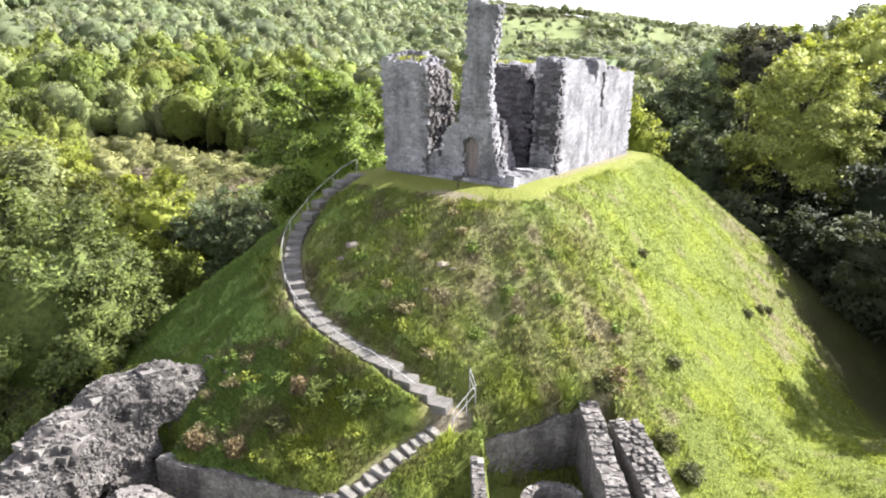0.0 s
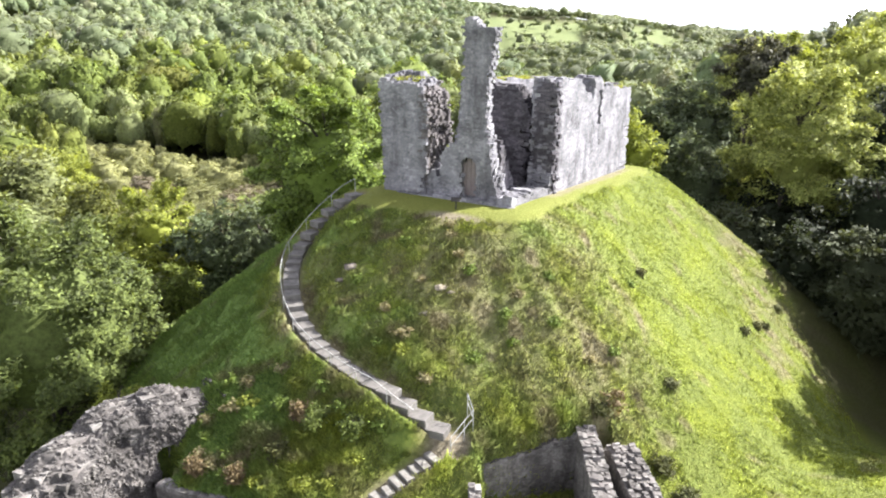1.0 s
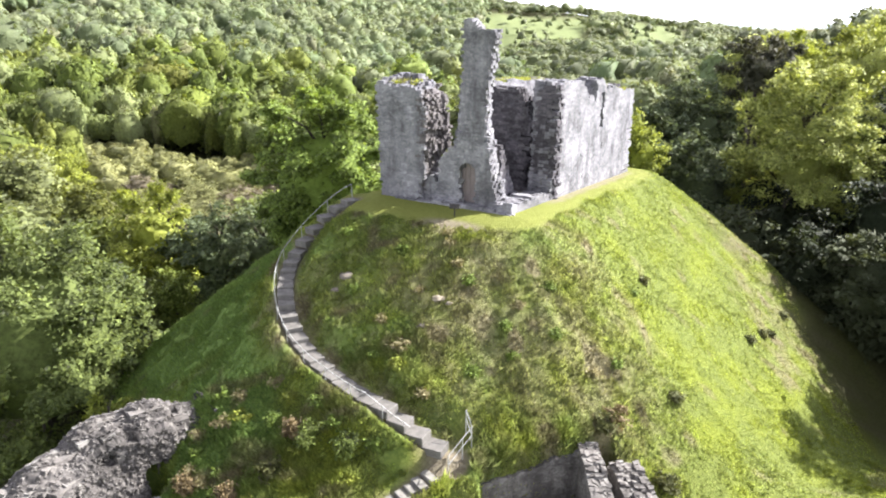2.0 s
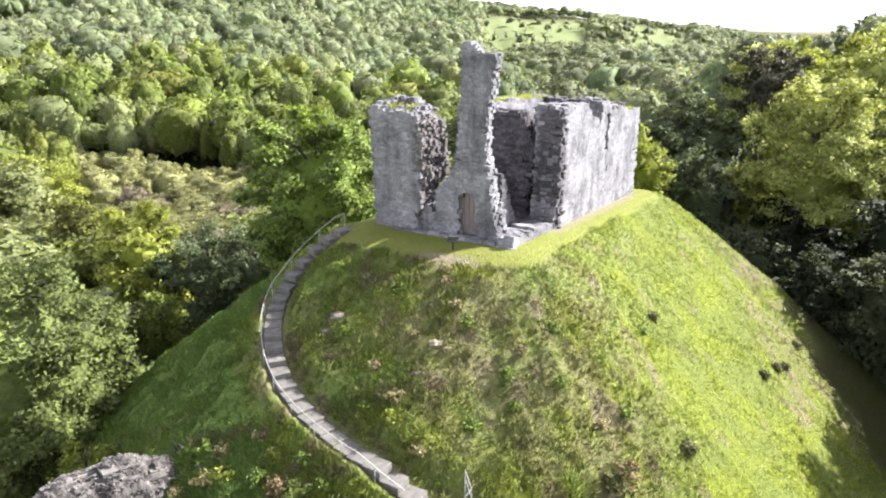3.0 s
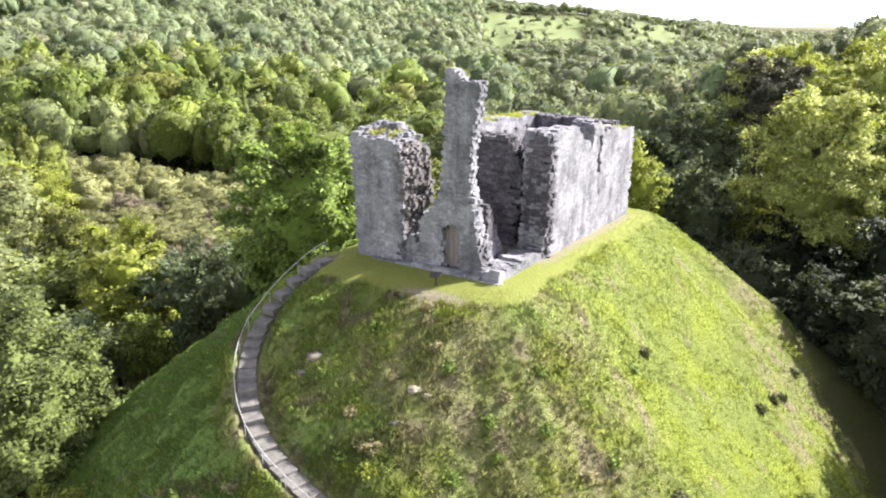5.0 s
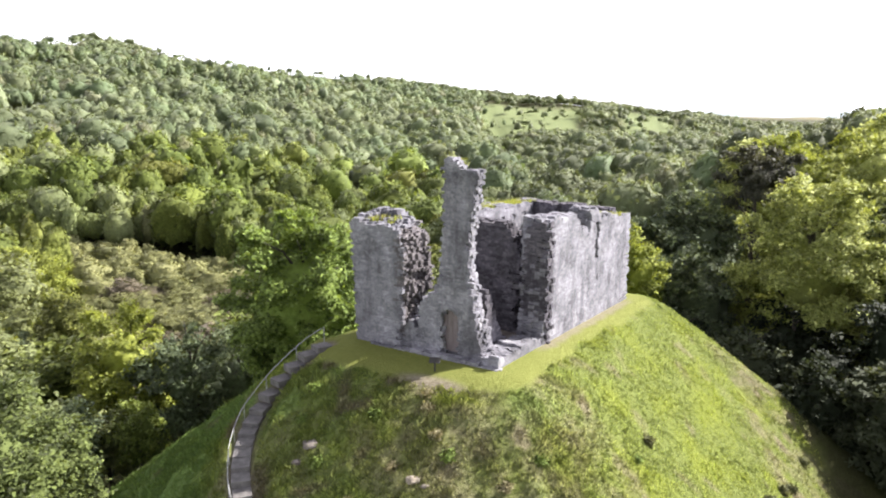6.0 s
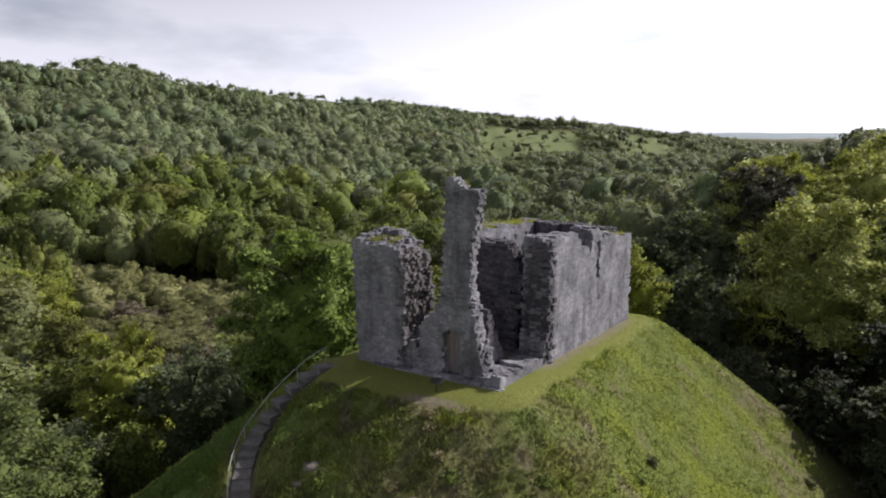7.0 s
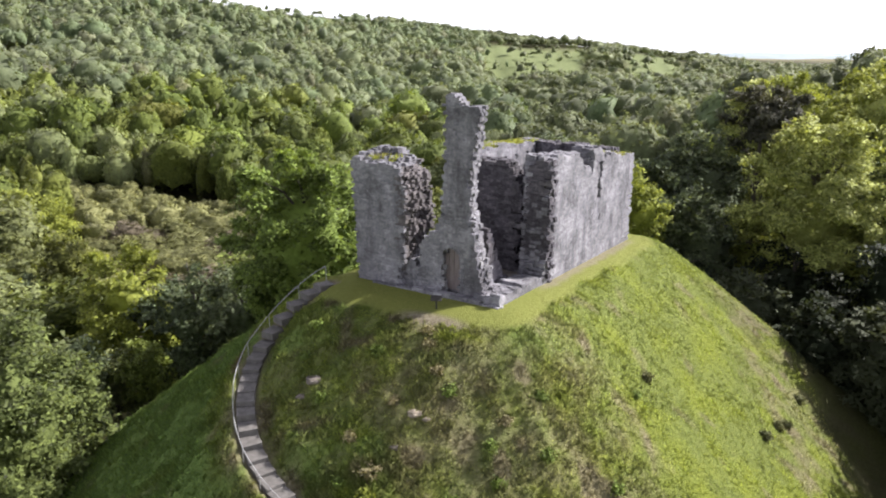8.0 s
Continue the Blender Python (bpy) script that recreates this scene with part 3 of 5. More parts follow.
# long wall on the sunny side, breached at the near end, with a slit and a broken notch
def long_wall(s, y, z):
    near = np.interp(z, [14, 14.7, 16.5, 18.9, 21.8], [5.65, 5.78, 6.0, 6.15, 6.25]) + jag(z, 0.1, 0.5, 11) + 0.12 * np.abs(y - 0.8)
    top = np.interp(s, [6, 8, 9.1, 10.2, 10.8, 11.0, 13.4, 13.6, 14.6, 15.0, 15.6, 17, 19, 21, 23], [21.75, 21.7, 21.6, 21.55, 21.45, 20.9, 19.9, 21.4, 21.4, 21.25, 20.7, 20.8, 20.4, 20.2, 20.0])
    top = np.where((s > 10.8) & (s < 13.5) & (y > 1.0), 20.9, top) + jag(s, 0.13, 0.5, 12)
    slit = (np.abs(s - 14.8) < 0.3) & (z > 17.9) & (z < 20.6)
    hole = (np.abs(s - 15.1) < 0.22) & (z > 16.1) & (z < 16.6) & (y < 0.6)
    return (s > near) & (s < 22.2) & (z < top) & (y > 0) & (y < 1.7) & ~slit & ~hole


# cross wall with a deep notch
def cross_wall(s, y, z):
    top = np.interp(s, [0, 4.8, 6.5, 7.0, 7.3, 7.66, 7.82, 8.1], [21.3, 21.25, 21.1, 20.45, 19.9, 19.05, 18.7, 18.4]) + jag(s, 0.16, 0.35, 13)
    end = np.interp(z, [14, 15, 17, 18.6, 19.2], [7.3, 7.2, 7.35, 7.75, 8.1]) + jag(z, 0.08, 0.4, 32)
    return (s > 3.9 + jag(z, 0.2, 0.5, 31)) & (s < end) & (z < top) & (y > 0) & (y < 1.2)


def left_wall(s, y, z):
    top = np.interp(s, [2, 3.2, 3.9, 4.6, 8.6, 9.4, 10.2, 16, 23], [22.2, 22.0, 21.0, 15.6, 15.4, 16.5, 21.1, 20.9, 20.6]) + jag(s, 0.15, 0.8, 14)
    holes = (np.abs(np.mod(s, 1.9) - 0.9) < 0.16) & (z > 19.6) & (z < 20.0) & (y < 0.5)
    return (s > 2.1) & (s < 23) & (z < top) & (y > 0) & (y < 1.6) & ~holes


def back_wall(s, y, z):
    top = 20.6 + jag(s, 0.14, 0.8, 15) - 0.02 * s
    return (s > 0) & (s < 8) & (z < top) & (y > 0) & (y < 1.4)


# the collapsed corner: low footing, plinth and a slope of fallen stone
def footing(s, y, z):
    top = 14.85 - 0.05 * s + jag(s, 0.18, 0.5, 16)
    return (s > 0.0) & (s < 6.2) & (z < top) & (y > 0) & (y < 1.6)


def plinth(s, y, z):
    return (s > -0.25) & (s < 9.75) & (z < np.interp(s, [0, 3, 6, 9.7], [14.25, 14.4, 14.62, 14.62])) & (y > 0) & (y < 0.5)


def fallen(s, y, z):
    top = 16.1 + jag(s, 0.35, 0.7, 18) - 0.5 * np.abs(y - 0.8) - 0.55 * np.abs(s - 0.8)
    return (s > 0) & (s < 2.4) & (z < top) & (y > 0) & (y < 1.7)


def broken_pier(s, y, z):
    top = 21.6 - 0.35 * (1.7 - s) + jag(s, 0.15, 0.3, 19)
    left = np.interp(z, [14, 16, 19, 21.1, 21.6], [0.16, 0.2, 0.28, 0.4, 1.0]) + jag(z, 0.1, 0.4, 20)
    return (s > left) & (s < 1.75) & (z < top) & (y > 0) & (y < 0.9)


def inner_stub(s, y, z):
    top = np.interp(s, [0, 0.6, 1.2, 1.8, 2.4], [18.3, 17.2, 16.0, 15.2, 14.6]) + jag(s, 0.15, 0.3, 22)
    return (s > 0) & (s < 2.4) & (z < top) & (y > 0) & (y < 0.8)


WALLS = [
    ("front_wall", keep_wall("front_wall", left_front, -0.5, 4.2, 2.4, 13.6, 22.2, 1, (0, 0, 0), False, course=0.12, length=0.3, layer=0.24, rag=0.04), "broken front wall of grey rubble"),
    ("tower", keep_wall("tower", tower, 4, 9.2, 2.1, 13.6, 26, 2, (0, 0.25, 0), False, course=0.12, length=0.28, layer=0.26, rag=0.04), "tall slender remnant of stair tower"),
    ("long_wall", keep_wall("long_wall", long_wall, 5, 23, 1.7, 12.6, 22.2, 3, (9.7, 0, 0), True, course=0.14, length=0.36, rag=0.04), "sunlit side wall with an arrow slit"),
    ("cross_wall", keep_wall("cross_wall", cross_wall, 1.3, 8.2, 1.2, 13.9, 22, 4, (0, 6.9, 0), False, course=0.13, length=0.32, rag=0.04), "notched inner cross wall"),
    ("side_wall", keep_wall("side_wall", left_wall, 2, 23, 1.6, 12.6, 22.4, 5, (1.6, 0, 0), True), "inner side wall with beam holes"),
    ("back_wall", keep_wall("back_wall", back_wall, 0, 8.2, 1.4, 12.6, 21.2, 6, (0.3, 21.5, 0), False), ""),
    ("footing", keep_wall("footing", footing, 0, 6.2, 1.6, 13.6, 15.3, 7, (9.7, 0.1, 0), True), "collapsed wall footing"),
    ("plinth", keep_wall("plinth", plinth, -0.4, 9.9, 0.5, 13.4, 14.8, 8, (0, -0.28, 0), False), ""),
    ("rubble_heap", keep_wall("rubble_heap", fallen, 0, 2.4, 1.7, 14, 16, 9, (2.7, 0.5, 0), False, course=0.16, length=0.24), "pale fallen stones"),
    ("pier", keep_wall("pier", broken_pier, -0.2, 1.8, 0.9, 13.9, 22, 10, (8.0, 5.95, 0), False, course=0.12, length=0.3, rag=0.04), "broken wall end"),
    ("inner_stub", keep_wall("inner_stub", inner_stub, 0, 2.4, 0.8, 13.9, 18.8, 11, (7.9, 1.9, 0), True), ""),
]
SINGLE = {"tower": lambda c: (c[:, 1] < 0.5) & (c[:, 2] > 14.2), "front_wall": lambda c: c[:, 1] < 0.25, "long_wall": lambda c: (c[:, 0] > 9.5) & (c[:, 1] < 11)}
STONES_APART = []
for wall_name, boxes, wall_label in WALLS:
    apart = np.zeros(len(boxes), bool)
    if wall_name in SINGLE:
        apart[np.flatnonzero(SINGLE[wall_name](boxes.mean(1)))[:300]] = True
    c = boxes.mean(1)
    core = (c[:, 0] > 2.75 + 0.25 * vnoise(c[:, 2], c[:, 1], 0.6, 73)) & (c[:, 1] > 0.12) & ~apart if wall_name == "front_wall" else apart & False
    # Inner walls that lie in shade get the darkened rubble.
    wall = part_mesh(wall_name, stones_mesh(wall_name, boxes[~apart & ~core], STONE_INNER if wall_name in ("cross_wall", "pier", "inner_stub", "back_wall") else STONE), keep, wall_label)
    STONES_APART.append((wall, boxes[apart]))
    if wall_name == "front_wall":
        tagged(part_mesh("wall_core", stones_mesh("wall_core", boxes[core], STONE_CORE), keep), "dark earthy core of the broken wall", kind="stuff")

# grass and small plants rooted in the tops of the walls
def top_grass(n, u0, u1, v0, v1, z_of, seed):
    rng = np.random.default_rng(seed)
    u, v, a = rng.uniform(u0, u1, n), rng.uniform(v0, v1, n), rng.uniform(0, math.tau, n)
    keep_ = rng.uniform(size=n) < sstep(0.3, 0.6, vnoise(u, v, 0.8, seed))
    u, v, a = u[keep_], v[keep_], a[keep_]
    n = len(u)
    z, h = z_of(u, v) - 0.1, rng.uniform(0.15, 0.38, n)
    du, dv, lean = np.cos(a) * 0.05, np.sin(a) * 0.05, rng.normal(0, 0.08, (n, 2))
    p = np.stack((np.stack((u - du, v - dv, z), 1), np.stack((u + du, v + dv, z), 1), np.stack((u + lean[:, 0], v + lean[:, 1], z + h), 1)), 1).reshape(-1, 3)
    me = quick_mesh("wall_top_grass", p, np.arange(len(p)).reshape(-1, 3), [BLADE], False, {"dry": np.full(len(p), 0.35)})
    tagged(part_mesh("wall_top_grass", me, keep), "short grass growing on the wall top", kind="stuff")


top_grass(2600, 0.1, 1.5, 10.2, 22.5, lambda u, v: np.interp(v, [10.2, 16, 23], [21.1, 20.9, 20.6]), 91)
top_grass(900, 0.3, 2.3, 0.5, 2.2, lambda u, v: 21.65 + 0.12 * v, 92)
top_grass(700, 8.2, 9.6, 15, 22, lambda u, v: np.interp(v, [15, 17, 19, 21, 23], [20.9, 20.8, 20.4, 20.2, 20.0]), 93)

# floor inside
bm = bmesh.new()
bmesh.ops.create_grid(bm, x_segments=40, y_segments=70, size=0.5)
for vtx in bm.verts:
    vtx.co = (0.8 + (vtx.co.x + 0.5) * 8.2, 0.8 + (vtx.co.y + 0.5) * 21.4, 0)
    vtx.co.z = 14.42 - 0.045 * vtx.co.y + 0.12 * (noise.noise(vtx.co * 0.9) + 0.4 * noise.noise(vtx.co * 3))
part("floor", bm, EARTH, keep, "earth and rubble floor")

# doorway: weathered plank door set back in the arch
bm = bmesh.new()
for i in range(4):
    w = DOOR_W / 4
    m = Matrix.Translation((DOOR_U - DOOR_W / 2 + w * (i + 0.5), 0.64, DOOR_Z + 0.95 + 0.12 * (i in (1, 2)))) @ Matrix.Diagonal((w * 0.94, 0.06, 2.1 + 0.3 * (i in (1, 2)), 1))
    bmesh.ops.create_cube(bm, size=1, matrix=m)
part("door", bm, WOOD, keep, "weathered plank door in arched doorway")

# dressed stones round the arch
def voussoir(x, z, turn_, w, h):
    bm = bmesh.new()
    bmesh.ops.create_cube(bm, size=1, matrix=Matrix.Translation((x, 0.3, z)) @ Matrix.Rotation(turn_, 4, "Y") @ Matrix.Diagonal((w, 0.2, h, 1)))
    bmesh.ops.bevel(bm, geom=[e for e in bm.edges], offset=0.02, segments=1, affect="EDGES")
    part("arch_stone", bm, STONE, keep)


for i in range(9):
    a = math.pi * (i + 0.5) / 9
    voussoir(DOOR_U + math.cos(a) * (DOOR_W / 2 + 0.1), DOOR_Z + 1.72 + math.sin(a) * (DOOR_W / 2 * 1.1 + 0.1), math.pi / 2 - a, 0.235, 0.24)
for i in range(6):
    for k in (-1, 1):
        voussoir(DOOR_U + k * (DOOR_W / 2 + 0.09 + 0.03 * (i % 2)), DOOR_Z + 0.12 + 0.27 * i, 0, 0.2 + 0.06 * (i % 2), 0.255)


# ---- the bailey's ruins at the foot of the motte ----
def bent(points):
    """Maps a straight wall's own axes onto a line on the ground."""
    p = np.array(points, float)
    s = np.concatenate(([0], np.cumsum(np.hypot(*np.diff(p, axis=0).T))))

    def to(b):
        q = b.reshape(-1, 3)
        x, y = np.interp(q[:, 0], s, p[:, 0]), np.interp(q[:, 0], s, p[:, 1])
        x2, y2 = np.interp(q[:, 0] + 0.6, s, p[:, 0]), np.interp(q[:, 0] + 0.6, s, p[:, 1])
        x1, y1 = np.interp(q[:, 0] - 0.6, s, p[:, 0]), np.interp(q[:, 0] - 0.6, s, p[:, 1])
        n = np.hypot(x2 - x1, y2 - y1) + 1e-6
        return np.stack((x - q[:, 1] * (y2 - y1) / n, y + q[:, 1] * (x2 - x1) / n, q[:, 2]), 1).reshape(b.shape)
    return to, s[-1]


def ruin(name, label, line, inside, depth, z0, z1, seed, **kw):
    """A ruined wall along a line on the ground; its thickness lies to the left of the line."""
    to, length_ = bent(line)
    b = to(rubble(inside, 0, length_, depth, z0, z1, seed, **{"rough": 0.016, "course": 0.11, "length": 0.18, "layer": 0.2, "rag": 0.12, **kw}))
    at = np.array((*line[0], 0.0))
    base = thing(name, label, "ruined wall", at=tuple(at))
    part_mesh("masonry", stones_mesh(name, b - at, STONE_LOW), base)
    return base


def curtain_top(s, y):
    return np.interp(s, [0, 1.5, 2.6, 4.2, 5.6, 7.5, 9.5, 12, 15], [6.9, 6.75, 7.2, 7.5, 7.35, 6.7, 5.9, 4.9, 3.6]) + jag(s, 0.25, 0.8, 41) - 0.45 * np.abs(y - 1.7)


def curtain_face(s, z):
    return 0.7 - 0.16 * (7.5 - z) * sstep(2, 4, s) - 0.8 * vnoise(s, z, 2.2, 42) - 0.3 * vnoise(s, z, 0.8, 40)


def curtain_gap(s, z):
    arch = (np.abs(s - 3.9) < 0.6) & (z < 4.7 + np.sqrt(np.clip(0.36 - (s - 3.9) ** 2, 0, 1)))
    return arch | ((np.abs(s - 8.2) < 0.8) & (z < 3.4))


def curtain(s, y, z):
    return (z < curtain_top(s, y) - 0.12) & (y > curtain_face(s, z) + 0.25) & (y < 2.6) & ~curtain_gap(s, z)


CURTAIN = [(-11.3, 32.3), (-13.2, 30.6), (-14.9, 29.3), (-16.3, 27.4), (-17.0, 25.0), (-18.2, 22.0), (-19.5, 19)][::-1]
curtain_wall = ruin("curtain_wall", "broken grey curtain wall climbing the motte, lichen on top", CURTAIN,
                    lambda s, y, z: curtain(16.76 - s, y, z), 2.6, 0.2, 8.4, 51, course=0.32, length=0.5, layer=0.5, rag=0.05)


def curtain_skin():
    """The weathered, mortar-smeared face and crest of the curtain wall as one lumpy sheet."""
    s = np.arange(0, 15.5, 0.06)
    rows = np.concatenate((np.linspace(0, 1, 110), 1 + np.linspace(0, 1, 30)[1:]))
    gs, gr = np.meshgrid(s, rows)
    y0 = curtain_face(gs, 6.0)
    z = 0.4 + np.clip(gr, 0, 1) * (curtain_top(gs, y0) - 0.4)
    y = curtain_face(gs, z)
    back = np.clip(gr - 1, 0, 1)
    w = z + back * 2.6
    lump = 0.16 * vnoise(gs, w, 0.5, 35) + 0.14 * vnoise(gs + 0.5 * w, w - 0.5 * gs, 0.23, 36) + 0.1 * vnoise(gs - 0.6 * w, w + 0.6 * gs, 0.13, 37) - 0.35 * sstep(0.7, 0.8, vnoise(gs, w, 0.6, 34))
    y = y + 0.16 - lump * (back == 0) + back * (2.6 - y)
    z = np.where(back > 0, curtain_top(gs, y) + lump - 0.1, z)
    gap = curtain_gap(gs, z) & (back == 0)
    n = len(s)
    i = (np.arange(len(rows) - 1)[:, None] * n + np.arange(n - 1)[None, :]).ravel()
    i = i[~gap.ravel()[i] & ~gap.ravel()[i + n + 1]]
    to, _ = bent(CURTAIN)
    v = to(np.stack((16.76 - gs.ravel(), y.ravel(), z.ravel()), 1)[:, None, :]).reshape(-1, 3) - np.array((*CURTAIN[0], 0.0))
    rng = np.random.default_rng(61)
    pick = rng.choice(np.flatnonzero(~gap.ravel()), 6500)
    d = rng.uniform(0.05, 0.14, (len(pick), 1, 3)) * np.array((1.2, 1.0, 0.7))
    box = (BOX - 0.5)[None] * d + rng.normal(0, 0.018, (len(pick), 8, 3))
    t = rng.uniform(0, math.tau, (len(pick), 1))
    box = np.stack((box[..., 0] * np.cos(t) - box[..., 1] * np.sin(t), box[..., 0] * np.sin(t) + box[..., 1] * np.cos(t), box[..., 2]), -1)
    part_mesh("rubble", stones_mesh("rubble", box + v[pick][:, None, :], STONE_SKIN), curtain_wall, "loose pale rubble in the wall face")
    part_mesh("wall_face", quick_mesh("wall_face", v, np.stack((i, i + 1, i + n + 1, i + n), 1), [STONE_SKIN]), curtain_wall, "mortar-smeared rubble face")


curtain_skin()
ruin("retaining_wall", "low grey retaining wall below the grass bank", [(-13.6, 28.2), (-4.6, 24.9)], lambda s, y, z: (z < 4.35 + 0.02 * s + jag(s, 0.08, 0.5, 43)) & (y > 0) & (y < 0.6), 0.6, 0.8, 5, 52)
ruin("low_wall", "small pale broken wall in the courtyard", [(-14.6, 24.3), (-13.2, 24.9), (-11.6, 24.4)], lambda s, y, z: (z < 4.2 + 0.5 * np.sin(s) + jag(s, 0.2, 0.5, 44)) & (y > 0) & (y < 0.9), 0.9, 0.8, 5.4, 53)
ruin("chamber_wall", "dark rubble back wall of a roofless chamber", [(1.7, 28.25), (7.3, 30.0)], lambda s, y, z: (z < np.interp(s, [0, 2, 4, 5.8], [5.15, 5.45, 5.75, 5.95]) + jag(s, 0.12, 0.5, 45)) & (y > 0) & (y < 0.7), 0.7, 2.2, 6.4, 54)
ruin("chamber_wall", "rubble wall of the chamber with a weathered top", [(7.75, 22.5), (7.65, 30.2)], lambda s, y, z: (z < np.interp(s, [0, 4, 7.7], [5.3, 5.5, 6.25]) + jag(s, 0.16, 0.5, 46)) & (y > 0) & (y < 0.95), 0.95, 2.0, 6.8, 55)
ruin("chamber_wall", "thick sunlit wall with a bare pale stone top", [(10.0, 22.0), (9.5, 30.0)], lambda s, y, z: (z < np.interp(s, [0, 4, 7.4, 8], [5.1, 5.4, 5.7, 5.2]) + jag(s + y * 3, 0.16, 0.4, 47)) & (y > 0.08 * np.sin(s * 5)) & (y < 1.4), 1.4, 1.4, 6.4, 56)
ruin("chamber_wall", "narrow pale stone wall beside the chamber", [(1.8, 22.8), (1.75, 26.9)], lambda s, y, z: (z < 5.35 + 0.03 * s + jag(s, 0.14, 0.5, 48)) & (y > 0) & (y < 0.5), 0.5, 2.2, 6, 57)
ruin("round_oven", "curved stone rim of a round oven in the chamber", [(4.85 + 1.45 * math.cos(a), 25.6 + 1.45 * math.sin(a)) for a in np.linspace(0, math.tau, 22)],
     lambda s, y, z: (z < 3.95 + jag(s, 0.06, 0.3, 49)) & (y > 0) & (y < 0.42), 0.42, 2.4, 4.4, 58, length=0.26)


# ---- steps and handrail ----
def frame_of(line, i):
    a, b = line[max(i - 1, 0)], line[min(i + 1, len(line) - 1)]
    return math.degrees(math.atan2(b[1] - a[1], b[0] - a[0]))


def step_mesh(rng, run, width, material):
    bm = bmesh.new()
    bmesh.ops.create_cube(bm, size=1, matrix=Matrix.Diagonal((run, width, 0.42, 1)))
    bmesh.ops.bevel(bm, geom=[e for e in bm.edges], offset=0.025, segments=1, affect="EDGES")
    for vtx in bm.verts:
        vtx.co += Vector((rng.uniform(-1, 1), rng.uniform(-1, 1), rng.uniform(-1, 1))) * 0.012
    me = bpy.data.meshes.new("step")
    bm.to_mesh(me)
    bm.free()
    me.materials.append(material)
    return me


def flight(name, label, points, n, width, run_scale=1.12, worn=0.0, material=None):
    line = along(points, n)
    run = float(np.hypot(*(line[1] - line[0])[:2]))
    rng = random.Random(5)
    kinds = [step_mesh(rng, run * run_scale, width, material or STEP) for _ in range(4)]
    base = thing(name, label, "stairs")
    for i in range(n):
        p = (line[i] + line[i + 1]) / 2
        h = math.degrees(math.atan2(line[i + 1][1] - line[i][1], line[i + 1][0] - line[i][0]))
        ob = part_mesh("step", kinds[i % 4], base)
        ob.matrix_local = pose(p[0] + rng.uniform(-1, 1) * worn * 0.12, p[1] + rng.uniform(-1, 1) * worn * 0.12, max(line[i][2], line[i + 1][2]) - 0.2, rng.uniform(-1, 1), rng.uniform(-1, 2), h + rng.uniform(-1, 1) * worn * 9)
        ob.scale = (1, 1 - worn * rng.uniform(0, 0.35), 1)
    return line


flight("stone_steps", "curving flight of worn grey stone steps up the motte", STAIR, 26, 0.92)
flight("stone_steps", "lower flight of pale stone steps with dark risers", STAIR_LOW[1:], 13, 1.0, 0.85, 1.0, STEP_PALE)


def tube(bm, points, radius, sides=6):
    """A round bar along points."""
    rings = []
    pts = [Vector(p) for p in points]
    for i, p in enumerate(pts):
        d = (pts[min(i + 1, len(pts) - 1)] - pts[max(i - 1, 0)]).normalized()
        a = d.orthogonal().normalized() if abs(d.z) > 0.95 else d.cross(Vector((0, 0, 1))).normalized()
        b = d.cross(a)
        r = radius[i] if isinstance(radius, (list, tuple)) else radius
        rings.append([bm.verts.new(p + (a * math.cos(k * math.tau / sides) + b * math.sin(k * math.tau / sides)) * r) for k in range(sides)])
    for r0, r1 in zip(rings, rings[1:]):
        for k in range(sides):
            bm.faces.new((r0[k], r0[(k + 1) % sides], r1[(k + 1) % sides], r1[k]))
    bm.faces.new(rings[0][::-1])
    bm.faces.new(rings[-1])


def handrail(label, line, side, every, lift=1.0, second=None):
    """Posts and a rail beside a line of ground points; side: metres to the left of its heading."""
    base = thing("handrail", label, "railing")
    foot = []
    for i in range(len(line)):
        h = radians(frame_of(line, i))
        p = np.array(line[i]) + np.array((-math.sin(h), math.cos(h), 0)) * side
        p[2] = float(land(p[0], p[1])) if side else p[2]
        p[2] = max(p[2], line[i][2] - 0.25)
        foot.append(p)
    for i in range(0, len(foot), every):
        bm = bmesh.new()
        tube(bm, [foot[i] - np.array((0, 0, 0.3)), foot[i] + np.array((0, 0, lift))], 0.024)
        part("post", bm, RAIL, base)
    for hgt in (lift,) if not second else (lift, second):
        bm = bmesh.new()
        tube(bm, [p + np.array((0, 0, hgt)) for p in foot], 0.022)
        part("rail", bm, RAIL, base)
    return foot


handrail("thin grey metal handrail beside the curving steps", along(STAIR, 50)[:48], -0.55, 4)
handrail("grey metal double guard rail at the turn of the steps", np.array([(x, y, float(land(x, y))) for x, y in ((0.45, 28.15), (1.1, 28.9), (1.55, 29.4), (1.3, 30.0))]), 0.0, 1, 1.0, 0.55)


# ---- information panel in front of the door ----
panel = thing("information_panel", "small dark slanted information panel on a post", "sign", at=(0.95, 42.05, float(ground_z(0.95, 42.05))))
bm = bmesh.new()
tube(bm, [(0, 0, -0.2), (0, 0, 0.6)], 0.045, 8)
part("post", bm, SOOT, panel)
bm = bmesh.new()
bmesh.ops.create_cube(bm, size=1, matrix=pose(0, -0.04, 0.64, 32, 0, -8) @ Matrix.Diagonal((0.62, 0.4, 0.04, 1)))
bmesh.ops.bevel(bm, geom=[e for e in bm.edges], offset=0.01, segments=1, affect="EDGES")
part("board", bm, SOOT, panel, "dark slanted board")


